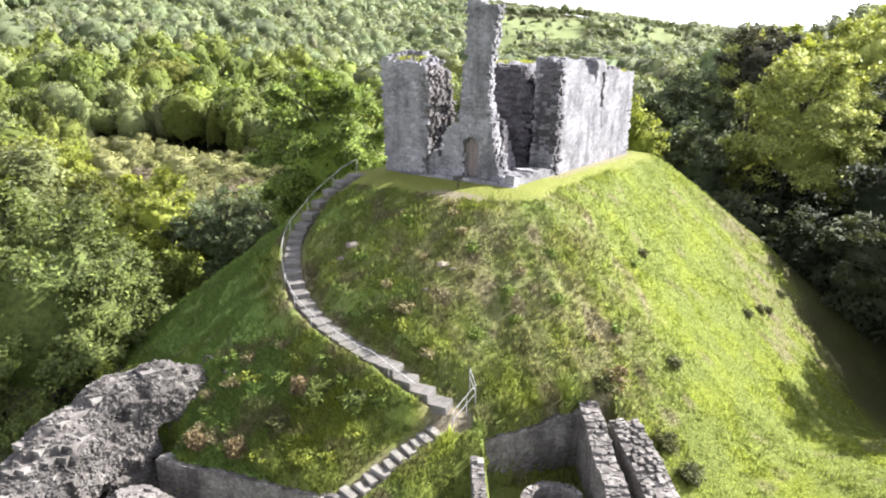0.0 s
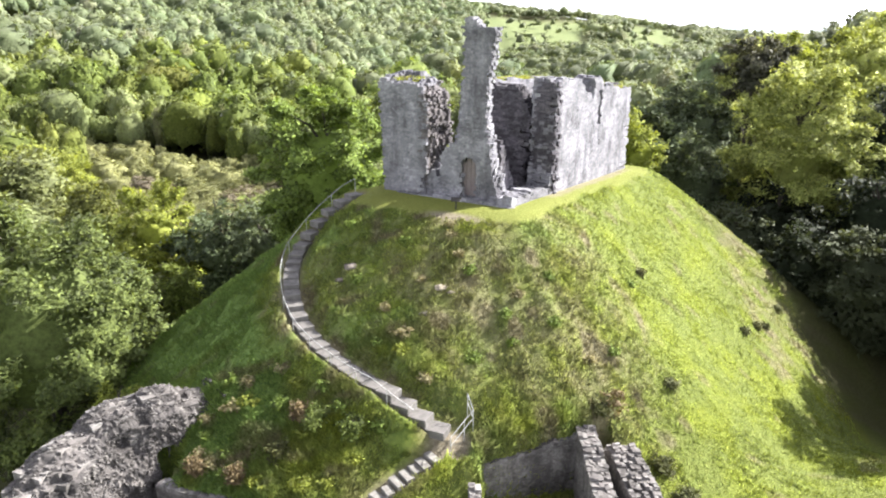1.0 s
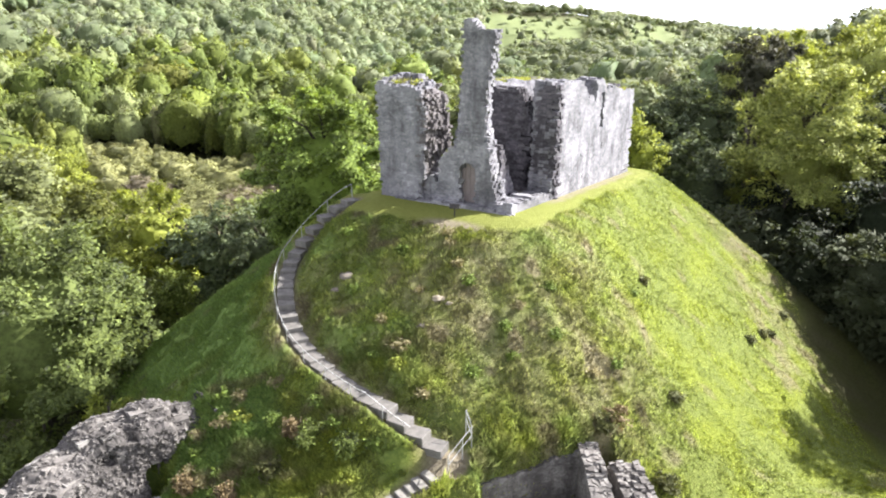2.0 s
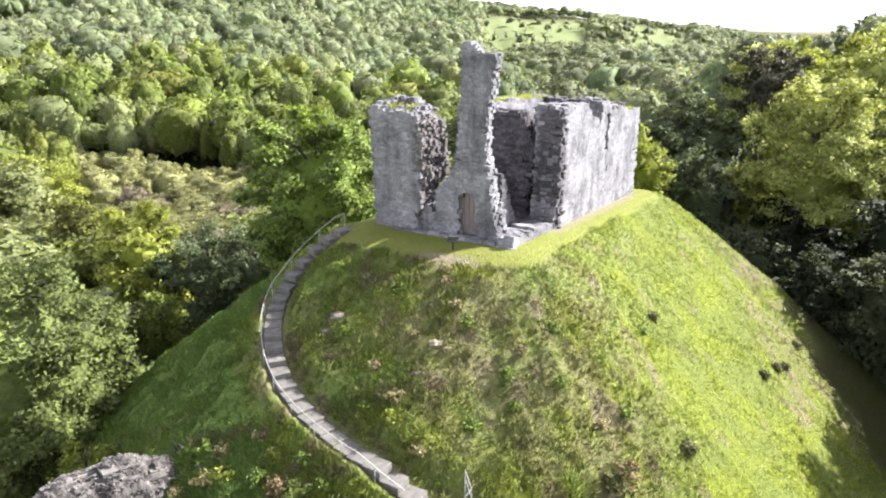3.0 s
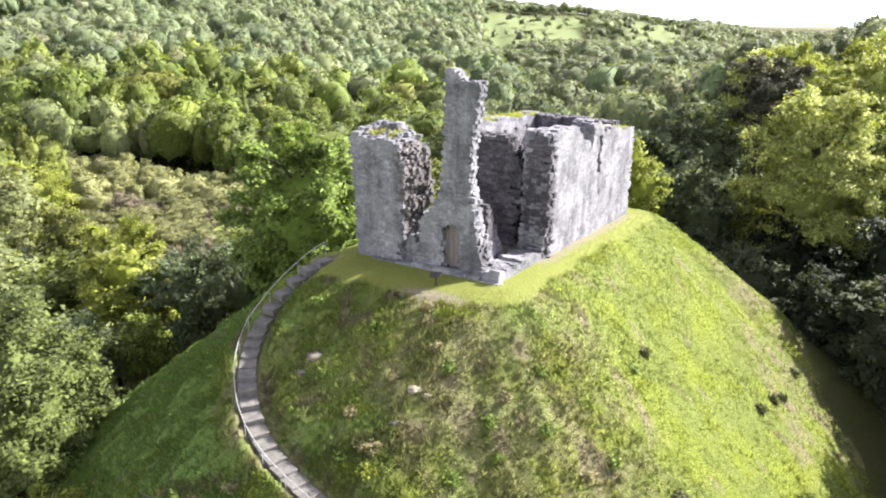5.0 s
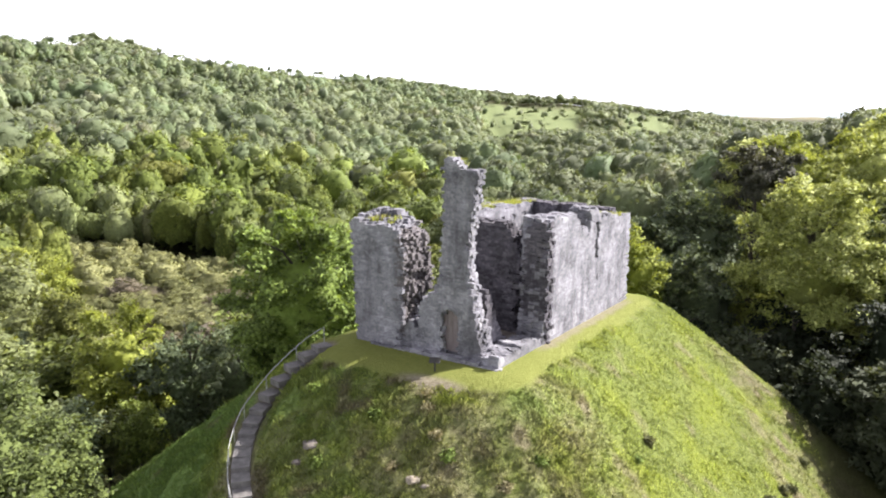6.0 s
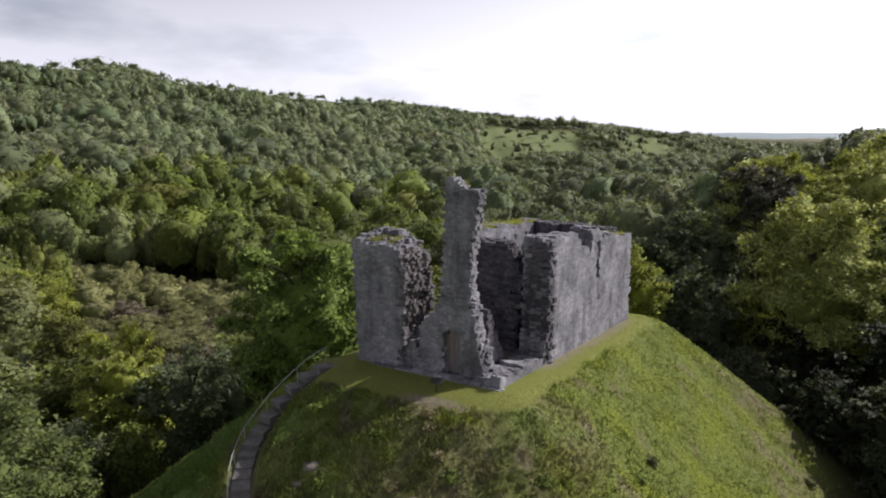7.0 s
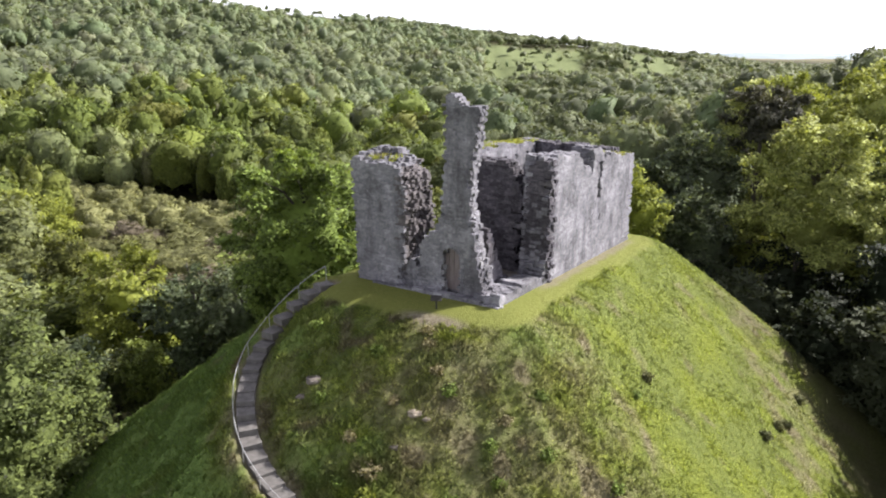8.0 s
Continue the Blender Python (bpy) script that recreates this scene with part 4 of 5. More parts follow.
# ---- trees ----
def crown_cloud(rng, radii, puffs, leaves, size, drop=-0.35, lump=1.0, mess=0.13):
    """Leaf places, facings and sizes on a domed crown made of many rounded clumps."""
    rad = np.array(radii)
    d = rng.normal(size=(puffs * 4, 3))
    d /= np.linalg.norm(d, axis=1)[:, None]
    d = d[d[:, 2] > drop][:puffs]
    swell = sum(np.sin(d @ rng.normal(0, 2.0, 3) + rng.uniform(0, 6)) for _ in range(3))
    centre = d * (1 + 0.1 * np.clip(swell, -2, 0.9))[:, None] * rad * rng.uniform(0.6, 0.76, (len(d), 1))
    pr = rad.mean() * rng.uniform(0.22, 0.38, len(d)) * lump
    pick = rng.choice(len(d), leaves, p=pr ** 2 / (pr ** 2).sum())
    o = rng.normal(size=(leaves, 3)) + 0.9 * d[pick] + np.array((0, 0, 0.4))
    o /= np.linalg.norm(o, axis=1)[:, None]
    pos = centre[pick] + o * (pr[pick] * rng.uniform(0.86, 1.22, leaves))[:, None]
    nrm = o + 0.4 * rng.normal(size=(leaves, 3)) + np.array((0, 0, 0.2))
    face = o + 0.5 * d[pick] + mess * rng.normal(size=(leaves, 3))
    return pos, nrm / np.linalg.norm(nrm, axis=1)[:, None], size * rng.uniform(0.6, 1.4, leaves), face / np.linalg.norm(face, axis=1)[:, None], (d, centre, pr)


def leaf_faces(rng, pos, nrm, size):
    """Pointed three-cornered leaf sprays."""
    n = len(pos)
    t = np.cross(nrm, rng.normal(size=(n, 3)))
    t /= np.linalg.norm(t, axis=1)[:, None] + 1e-9
    b = np.cross(nrm, t)
    s = size[:, None]
    v = np.stack((pos - t * s * 0.5 + b * s * 0.42, pos - t * s * 0.5 - b * s * 0.42, pos + t * s * 0.75 - nrm * s * 0.15), 1)
    return v.reshape(-1, 3), np.arange(n * 3).reshape(-1, 3)


def unit_ball(level):
    bm = bmesh.new()
    bmesh.ops.create_icosphere(bm, subdivisions=level, radius=1)
    v = np.array([q.co[:] for q in bm.verts])
    f = np.array([[q.index for q in t.verts] for t in bm.faces])
    bm.free()
    return v, f


BALLS = {k: unit_ball(k) for k in (1, 2, 3)}


def core_shape(clumps, radii, level, fill=0.8):
    """A lumpy inner crown that bulges where the clumps are."""
    d, centre, pr = clumps
    v, f = BALLS[level]
    rad = np.array(radii)
    reach = np.full(len(v), 0.3)
    for c, r in zip(centre / rad, pr / rad.mean()):
        b = v @ c
        q = b * b - (c @ c - (fill * r) ** 2)
        reach = np.maximum(reach, np.where((q > 0) & (b > 0), b + np.sqrt(np.clip(q, 0, None)), 0))
    p = v * reach[:, None] * rad
    return p, f


def bough_cloud(rng, radii, boughs, leaves, size, droop=0.16, low=-0.75, spread=0.34, mess=0.3, thick=0.42, swell=0.1, spray=16):
    """Leaf places, facings and sizes of a crown made of fanned, drooping boughs hung with sprays of leaves."""
    rad = np.array(radii)
    k = np.arange(boughs) + 0.5
    z = 1 - (1 - low) * k / boughs
    a = k * 2.399963 + rng.normal(0, 0.25, boughs)
    d = np.stack((np.sqrt(np.clip(1 - z * z, 0, 1)) * np.cos(a), np.sqrt(np.clip(1 - z * z, 0, 1)) * np.sin(a), z), 1) + rng.normal(0, 0.09, (boughs, 3))
    d /= np.linalg.norm(d, axis=1)[:, None]
    wave = sum(np.sin(d @ rng.normal(0, 2.4, 3) + rng.uniform(0, 6)) for _ in range(3))
    reach = (1 + swell * np.clip(wave, -2, 1)) * rng.uniform(0.84, 1.04, boughs)
    tip = d * reach[:, None] * rad * np.where(d[:, 2:] < 0, 0.92, 1.0)
    root = np.stack((tip[:, 0] * 0.05, tip[:, 1] * 0.05, np.minimum(tip[:, 2] - 0.12 * rad[2], tip[:, 2] * 0.55 - 0.1 * rad[2])), 1)
    side = np.cross(d, (0, 0, 1.0)) + 1e-6
    side /= np.linalg.norm(side, axis=1)[:, None]
    up = np.cross(side, d)
    n_spray = max(leaves // spray, 4)
    pick = rng.choice(boughs, n_spray)
    u = 1 - 0.5 * rng.uniform(0, 1, n_spray) ** 1.8
    width = spread * rad.mean() * (0.35 + 0.65 * np.sin(np.clip(u, 0, 1) * 2.6)) * rng.uniform(0.55, 1.15, boughs)[pick]
    x, y = rng.normal(0, 0.45, n_spray) * width, rng.normal(0, 0.45, n_spray) * width * thick
    at = root[pick] + (tip - root)[pick] * u[:, None] + side[pick] * x[:, None] + up[pick] * y[:, None]
    at[:, 2] -= droop * rad[2] * u ** 3 * np.clip(1 - d[pick, 2], 0.2, 1) + 0.35 * np.abs(x)
    over = (at * 0.97 / rad) ** 2
    at *= np.minimum(1, 1.06 / np.sqrt(over.sum(1)))[:, None]
    sp = rng.integers(0, n_spray, leaves)
    pos = at[sp] + rng.normal(size=(leaves, 3)) * size * np.array((1.15, 1.15, 0.75))
    o = side[pick[sp]] * (x[sp] / (width[sp] + 1e-3))[:, None] * 0.8 + up[pick[sp]] * (0.7 + y[sp] / (width[sp] * thick + 1e-3))[:, None] + 0.7 * d[pick[sp]]
    o /= np.linalg.norm(o, axis=1)[:, None]
    nrm = o + 0.6 * rng.normal(size=(leaves, 3)) + np.array((0, 0, 0.3))
    face = o + mess * rng.normal(size=(leaves, 3))
    clumps = (d, tip * 0.42, rad.mean() * np.full(boughs, 0.2))
    return pos, nrm / np.linalg.norm(nrm, axis=1)[:, None], size * rng.uniform(0.6, 1.4, leaves), face / np.linalg.norm(face, axis=1)[:, None], clumps


def crown_mesh(name, rng, radii, boughs, leaves, size, material, fill=0.95, level=3, **kw):
    pos, nrm, sz, face, clumps = bough_cloud(rng, radii, boughs, leaves, size, **kw)
    v, f = leaf_faces(rng, pos, nrm, sz)
    cv, cf = core_shape(clumps, radii, level, fill)
    me = quick_mesh(name, np.concatenate((v, cv)), np.concatenate((f, cf + len(v))), [material], True)
    me.normals_split_custom_set_from_vertices(np.concatenate((np.repeat(face, 3, axis=0), lump_normals(cv, cf))))
    return me


def lump_normals(v, f):
    n = np.zeros_like(v)
    fn = np.cross(v[f[:, 1]] - v[f[:, 0]], v[f[:, 2]] - v[f[:, 0]])
    for k in range(3):
        np.add.at(n, f[:, k], fn)
    return n / (np.linalg.norm(n, axis=1)[:, None] + 1e-9)


def trunk_bm(rng, height, radius, spread, limbs=7):
    bm = bmesh.new()
    lean = Vector((rng.uniform(-0.05, 0.05), rng.uniform(-0.05, 0.05), 0)) * height
    spine = [Vector((0, 0, -0.6)), lean * 0.2 + Vector((0, 0, height * 0.2)), lean * 0.6 + Vector((0, 0, height * 0.55)), lean + Vector((0, 0, height * 0.92))]
    tube(bm, spine, [radius * 1.35, radius, radius * 0.7, radius * 0.15], 8)
    for i in range(limbs):
        k = rng.uniform(0.28, 0.75)
        root = lean * k + Vector((0, 0, height * k))
        a = i * math.tau / limbs + rng.uniform(-0.4, 0.4)
        out = spread * rng.uniform(0.4, 0.66)
        tip = root + Vector((math.cos(a) * out, math.sin(a) * out, height * rng.uniform(0.08, 0.3)))
        mid = root.lerp(tip, 0.5) + Vector((0, 0, height * 0.05))
        tube(bm, [root, mid, tip], [radius * 0.42, radius * 0.26, radius * 0.06], 5)
    return bm


def tree(name, label, x, y, top, rad, crown_low, material, seed, leaves=9000, size=0.36, boughs=46, squash=1.0, limbs=8, category="tree", **kw):
    """A tree on the ground at x, y; its crown reaches from crown_low to top (heights above the datum)."""
    rng, prng = np.random.default_rng(seed), random.Random(seed)
    z = float(ground_z(x, y))
    base = thing(name, label, category, at=(x, y, z))
    height = top - z
    if limbs:
        part("trunk", trunk_bm(prng, height * 0.93, 0.022 * height + 0.06, rad * 0.9, limbs), BARK, base)
    hz = (top - crown_low) / 2
    me = crown_mesh("crown", rng, (rad, rad * squash, hz), boughs, leaves, size, material, **kw)
    ob = part_mesh("crown", me, base)
    ob.location = (0, 0, crown_low + hz - z)
    return base


PLATES = dict(thick=0.34, spread=0.27, droop=0.2)
TUFTS = dict(thick=0.65, spread=0.23, droop=0.1, swell=0.14)
tree("tree", "large pale green ash tree with dense hanging foliage", -27.2, 43.8, 15.4, 7.4, -5.5, LEAF_PALE, 21, 66000, 0.22, 130, thick=0.6, spread=0.22, droop=0.14, low=-0.85)
tree("tree", "broad green tree with lit crown edge beside the motte", -10.9, 64.5, 20.1, 7.0, 0.5, LEAF_LIME, 22, 52000, 0.27, 100, thick=0.5, spread=0.22, droop=0.14, low=-0.85)
tree("tree", "yellowish green oak with open crown below the motte", -31.5, 74, 9.6, 5.8, -4.5, LEAF_FRESH, 23, 15000, 0.3, 48, fill=0.5, **PLATES)
tree("tree", "bright yellow-green tree at the edge of the valley wood", -73, 127, 4.6, 9.4, -12, LEAF_FRESH, 38, 16000, 0.42, 60, **TUFTS)
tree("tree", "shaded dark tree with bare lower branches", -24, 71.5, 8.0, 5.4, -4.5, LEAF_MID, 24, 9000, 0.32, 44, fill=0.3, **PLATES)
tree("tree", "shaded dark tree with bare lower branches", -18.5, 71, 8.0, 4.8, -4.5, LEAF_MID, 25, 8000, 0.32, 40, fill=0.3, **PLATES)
tree("bush", "light green bush at the foot of the motte", -19.6, 37.5, 4.6, 2.2, -0.8, LEAF_FRESH, 26, 4500, 0.18, 30, limbs=3, category="bush")
tree("tree", "bright yellow-green beech with sunlit top", 40.0, 77, 22.4, 8.3, 0.0, LEAF_BRIGHT, 27, 80000, 0.25, 210, limbs=14, low=-0.92, thick=0.4, spread=0.22, droop=0.16, fill=0.2, swell=0.06)
tree("tree", "dense dark green tree beside the motte", 26.5, 87, 16.4, 6.6, -1.0, LEAF_MID, 28, 22000, 0.35, 80, **TUFTS)
tree("tree", "dense dark green tree beside the motte", 33.0, 90, 19.6, 6.4, 0.0, LEAF_MID, 29, 18000, 0.35, 70, **TUFTS)
tree("tree", "dense dark green tree beside the motte", 29.8, 80.5, 13.4, 5.4, -1.0, LEAF_MID, 39, 14000, 0.33, 60, **TUFTS)
tree("tree", "small yellow-green tree behind the keep", 21.5, 77, 16.4, 3.2, 5.0, LEAF_FRESH, 30, 8000, 0.25, 50, **TUFTS)
tree("tree", "dark pine with ragged open top", 42, 94, 24.2, 4.8, 15.0, LEAF_PINE, 31, 8000, 0.36, 34, limbs=4, thick=0.3, spread=0.3, droop=0.0, swell=0.3, fill=0.4)
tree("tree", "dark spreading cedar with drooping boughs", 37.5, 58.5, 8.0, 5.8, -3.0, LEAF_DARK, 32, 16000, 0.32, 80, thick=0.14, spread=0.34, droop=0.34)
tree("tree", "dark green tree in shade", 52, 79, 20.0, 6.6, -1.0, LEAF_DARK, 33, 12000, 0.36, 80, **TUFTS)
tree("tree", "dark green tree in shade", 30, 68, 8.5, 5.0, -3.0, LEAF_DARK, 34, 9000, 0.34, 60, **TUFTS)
# Trees out of view, added for the shade they cast on the motte.
tree("tree", "unseen broadleaf tree shading the side of the motte", 40.5, 46, 15.5, 6.2, 0.0, LEAF_DARK, 35, 6000, 0.45, 50, **TUFTS)
tree("tree", "unseen broadleaf tree shading the side of the motte", 44, 36, 15.0, 6.0, 0.0, LEAF_DARK, 36, 5000, 0.45, 50, **TUFTS)
tree("tree", "unseen broadleaf tree shading the side of the motte", 37.6, 38, 11.5, 4.4, 0.0, LEAF_DARK, 37, 3500, 0.45, 40, **TUFTS)
tree("tree", "unseen broadleaf tree shading the side of the motte", 39.5, 31.5, 12.5, 4.6, 0.0, LEAF_DARK, 40, 3500, 0.45, 40, **TUFTS)
BANK = ((64, 104, 24.2, 6.6, LEAF_BRIGHT), (56, 111, 22.4, 6.2, LEAF_FRESH), (73, 101, 24.8, 6.6, LEAF_BRIGHT), (69, 118, 25.2, 6.6, LEAF_FRESH), (61, 92, 20.8, 6.0, LEAF_BRIGHT), (53, 121, 22.6, 5.6, LEAF_BRIGHT), (60, 128, 24.6, 6.0, LEAF_FRESH), (78, 126, 27.2, 6.4, LEAF_BRIGHT))
for i, (tx, ty, tz, tr, mat) in enumerate(BANK):
    tree("tree", "sunlit green tree on the wooded bank", tx, ty, tz, tr, tz - 12, mat, 80 + i, 9000, 0.4, 70, **TUFTS)
# Of these, (47, 52) and (54, 67) are out of view, added for shade.
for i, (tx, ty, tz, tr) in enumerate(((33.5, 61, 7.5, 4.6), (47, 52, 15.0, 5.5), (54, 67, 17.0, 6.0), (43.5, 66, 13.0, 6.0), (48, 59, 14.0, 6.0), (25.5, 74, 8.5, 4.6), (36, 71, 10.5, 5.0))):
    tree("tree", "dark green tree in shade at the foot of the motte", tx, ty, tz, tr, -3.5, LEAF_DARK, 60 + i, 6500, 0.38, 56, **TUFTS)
HAND = np.array([(-26.8, 43.8, 8), (-10.9, 64.5, 7), (-31.5, 74, 6), (-24, 71.5, 5), (-18.5, 71, 4.5), (-73, 127, 9), (40, 77, 9), (26.5, 87, 6.6), (33, 90, 6), (29.8, 80.5, 5), (21.5, 77, 3.5),
                 (41.5, 93, 5), (37.5, 58.5, 6), (52, 79, 6.6), (30, 68, 5), (40.5, 46, 6), (44, 36, 6), (33.5, 61, 4.6), (43.5, 66, 6), (48, 59, 6), (25.5, 74, 4.6), (36, 71, 5), (47, 52, 5.5), (54, 67, 6),
                 (37.6, 38, 5), *((tx, ty, tr) for tx, ty, tz, tr, mat in BANK)])


# ---- shrubs and loose stones on the slopes ----
for i, (bx, by, br, mat, what) in enumerate((
        (-6.8, 30.0, 0.55, LEAF_RUST, "rust-brown dead bracken clump"), (-9.5, 27.7, 0.6, LEAF_RUST, "rust-brown dead bracken clump"),
        (-11.8, 28.7, 0.6, LEAF_RUST, "rust-brown dead bracken clump"), (8.8, 31.4, 0.75, LEAF_RUST, "rust-brown dead bracken clump"), (8.1, 30.9, 0.6, LEAF_GORSE, "dark scrubby bush above the ruined wall"),
        (-7.6, 28.3, 0.6, LEAF_GORSE, "low dark bramble on the bank"), (-6.0, 29.3, 0.8, LEAF_PALE, "low green bramble on the bank"), (-4.2, 28.7, 0.7, LEAF_PALE, "low green bramble on the bank"),
        (23.5, 47.4, 0.3, LEAF_GORSE, "small dark gorse bush on the slope"), (21.6, 45.3, 0.26, LEAF_GORSE, "small dark gorse bush on the slope"), (27.6, 52.7, 0.3, LEAF_GORSE, "small dark gorse bush on the slope"),
        (24.6, 48.4, 0.24, LEAF_GORSE, "small dark gorse bush on the slope"), (12.9, 42.5, 0.22, LEAF_GORSE, "small dark gorse bush on the slope"), (12.7, 34.3, 0.3, LEAF_GORSE, "small dark gorse bush on the slope"),
        (10.9, 29.4, 0.7, LEAF_GORSE, "dark scrubby bush above the ruined wall"), (11.8, 28.2, 0.6, LEAF_GORSE, "dark scrubby bush above the ruined wall"))):
    gz = float(ground_z(bx, by))
    tree("bush", what, bx, by, gz + br * 1.3, br, gz - 0.15, mat, 200 + i, 900, 0.11, 16, limbs=2, category="bush", level=2, **TUFTS)


LEAF_STRAW = leaf_material("straw_grass", (0.17, 0.15, 0.075), (0.26, 0.235, 0.125), (0.36, 0.33, 0.19), 0.35, 0.1)
prng = random.Random(31)
spots = []
while len(spots) < 46:
    bx, by = (prng.uniform(-12.2, -1.5), prng.uniform(25.6, 33.5)) if len(spots) < 26 else (prng.uniform(-6.5, 12), prng.uniform(30.5, 43))
    if float(off_stair(np.array(bx), np.array(by))) > 1.3 and by > 28.9 - 0.36 * (bx + 13.3) and float(mown(np.array(bx), np.array(by))) < 0.1 and all(math.hypot(bx - q[0], by - q[1]) > 0.9 for q in spots):
        spots.append((bx, by))
for i, (bx, by) in enumerate(spots):
    mat, what = prng.choice(((LEAF_FRESH, "low green bramble on the bank"), (LEAF_LIME, "low green bramble on the bank"), (LEAF_STRAW, "pale straw-coloured grass tussock"))) if i < 26 else prng.choice(((LEAF_STRAW, "pale straw-coloured grass tussock"), (LEAF_LIME, "dark green grass tussock on the slope")))
    br, gz = prng.uniform(0.28, 0.62) if i < 26 else prng.uniform(0.2, 0.4), float(ground_z(bx, by))
    tree("bush" if "bramble" in what else "tussock", what, bx, by, gz + br * 0.8, br, gz - 0.15, mat, 300 + i, 420, 0.1, 14, limbs=0, category="bush" if "bramble" in what else "tussock", level=1, **TUFTS)


def boulder(x, y, size, seed, label):
    base = thing("stone", label, "stone", at=(x, y, float(ground_z(x, y))))
    bm = bmesh.new()
    bmesh.ops.create_icosphere(bm, subdivisions=3, radius=1)
    for vtx in bm.verts:
        k = 1 + 0.35 * noise.noise(vtx.co * 1.3 + Vector((seed, 0, 0))) + 0.12 * noise.noise(vtx.co * 4)
        vtx.co = Vector((vtx.co.x * size * 1.3, vtx.co.y * size, vtx.co.z * size * 0.6)) * k
    part("rock", bm, EARTH if "grey" in label else TAN_STONE, base)


boulder(-0.03, 35.45, 0.27, 1, "pale stone breaking through the grass")
boulder(0.55, 35.2, 0.16, 2, "pale stone breaking through the grass")
boulder(-5.3, 38.8, 0.34, 3, "grey stone half buried in the slope")
boulder(-5.9, 38.2, 0.2, 4, "grey stone half buried in the slope")
boulder(-0.9, 34.1, 0.18, 5, "grey stone half buried in the slope")


# ---- the woods ----
def low_scrub(x, y):
    """The damp hollow of low willow scrub below the motte."""
    a, r = math.degrees(math.atan2(x - 1.3, y - 6.4)), math.hypot(x - 1.3, y - 6.4)
    return -29 < a < -12 and 96 < r < 140 + 46 * float(vnoise(x, y, 13, 15))


def wood_places():
    """Tree places, crown radii and heights, nearest first."""
    rng = np.random.default_rng(77)
    out, grid = [], {}
    for i in range(118000):
        a = rng.uniform(-37, 37) if i > 9000 else rng.uniform(-30, -11)
        r = math.sqrt(rng.uniform(62 ** 2, 1130 ** 2) if i > 9000 else rng.uniform(96 ** 2, 186 ** 2))
        x, y = 1.3 + r * math.sin(radians(a)), 6.4 + r * math.cos(radians(a))
        top, far = ridge_of(a)
        if r > far * 1.03 or off_keep(x, y) < 19 or y < 42:
            continue
        if a > 21 and r > 190:
            sight = math.degrees(math.atan2(float(land(x, y)) + 12 - 28, r))
            if sight < np.interp(a, [21, 23, 26.7, 32.5], [-6.5, -5.3, -3.3, -1.7]):
                continue
        f = float(field(np.array(x), np.array(y)))
        if f > 0.4 and rng.uniform() > 0.02:
            continue
        if vnoise(x, y, 26, 61) > 0.9 and not low_scrub(x, y):
            continue
        rad = rng.choice((2.6, 3.6, 4.6, 5.6, 6.6, 7.4)) * rng.uniform(0.9, 1.12) * (1.0 if r < 350 else 1.12)
        if f > 0.3:
            rad *= 0.75
        scrub = low_scrub(x, y)
        if scrub:
            rad = rng.uniform(1.9, 4.4)
        if any(np.hypot(HAND[:, 0] - x, HAND[:, 1] - y) < HAND[:, 2] * 0.75 + rad * 0.6):
            continue
        k = (int(x // 14), int(y // 14))
        near = [q for i in (-1, 0, 1) for j in (-1, 0, 1) for q in grid.get((k[0] + i, k[1] + j), ())]
        if any((q[0] - x) ** 2 + (q[1] - y) ** 2 < ((q[2] + rad) * (0.57 if r > 260 or scrub else 0.63)) ** 2 for q in near):
            continue
        item = (x, y, rad, rng.uniform(9.5, 14.5) * (0.6 + 0.08 * rad) * (0.62 if r > far * 0.88 else 0.8 if a > 3 and r > 330 else 0.5 if scrub else 1), r)
        grid.setdefault(k, []).append(item)
        out.append(item)
    return sorted(out, key=lambda q: q[4])


PLACES = wood_places()
WOOD_KINDS = (
    (LEAF, "mid-green broadleaf tree in the valley wood", TUFTS), (LEAF, "mid-green broadleaf tree in the valley wood", PLATES), (LEAF_LIME, "fresh green broadleaf tree in the valley wood", TUFTS),
    (LEAF, "mid-green broadleaf tree in the valley wood", dict(thick=0.5, spread=0.22)), (LEAF_MID, "dark green tree in the valley wood", TUFTS),
    (LEAF_SCRUB, "pale grey-green willow bush in the hollow", TUFTS), (LEAF_TWIG, "brownish leafless bush in the hollow", TUFTS))
kinds = []
for i, (mat, label, shape) in enumerate(WOOD_KINDS):
    rng = np.random.default_rng(100 + i)
    base = thing("tree" if i < 5 else "bush", label, "tree" if i < 5 else "bush", "valley wood trees" if i < 5 else "hollow bushes", at=(0, 0, -200))
    part("trunk", trunk_bm(random.Random(i), 11.5, 0.28, 3.6, 5), BARK, base)
    crown = part_mesh("crown", crown_mesh("crown", rng, (4.6, 4.6, 4.6), 60, 3400 if i < 5 else 1800, 0.4, mat, level=2, **shape), base)
    crown.location = (0, 0, 8.0)
    kinds.append(base)
prng = random.Random(9)
placed = set()
for x, y, rad, h, r in PLACES:
    if r >= 140:
        break
    i = prng.choice((5, 5, 5, 6)) if low_scrub(x, y) else prng.choice((0, 1, 2, 3, 3, 0, 1, 4))
    src = kinds[i]
    m = pose(x, y, float(ground_z(x, y)) - 0.2, 0, 0, prng.uniform(0, 360))
    if i not in placed:
        placed.add(i)
        src.matrix_basis = m
        src.scale = (rad / 4.6, rad / 4.6, h / 12.6)
    else:
        kept = src.scale.copy()
        src.scale = (rad / 4.6, rad / 4.6, h / 12.6)
        copy_thing(src, m)
        src.scale = kept


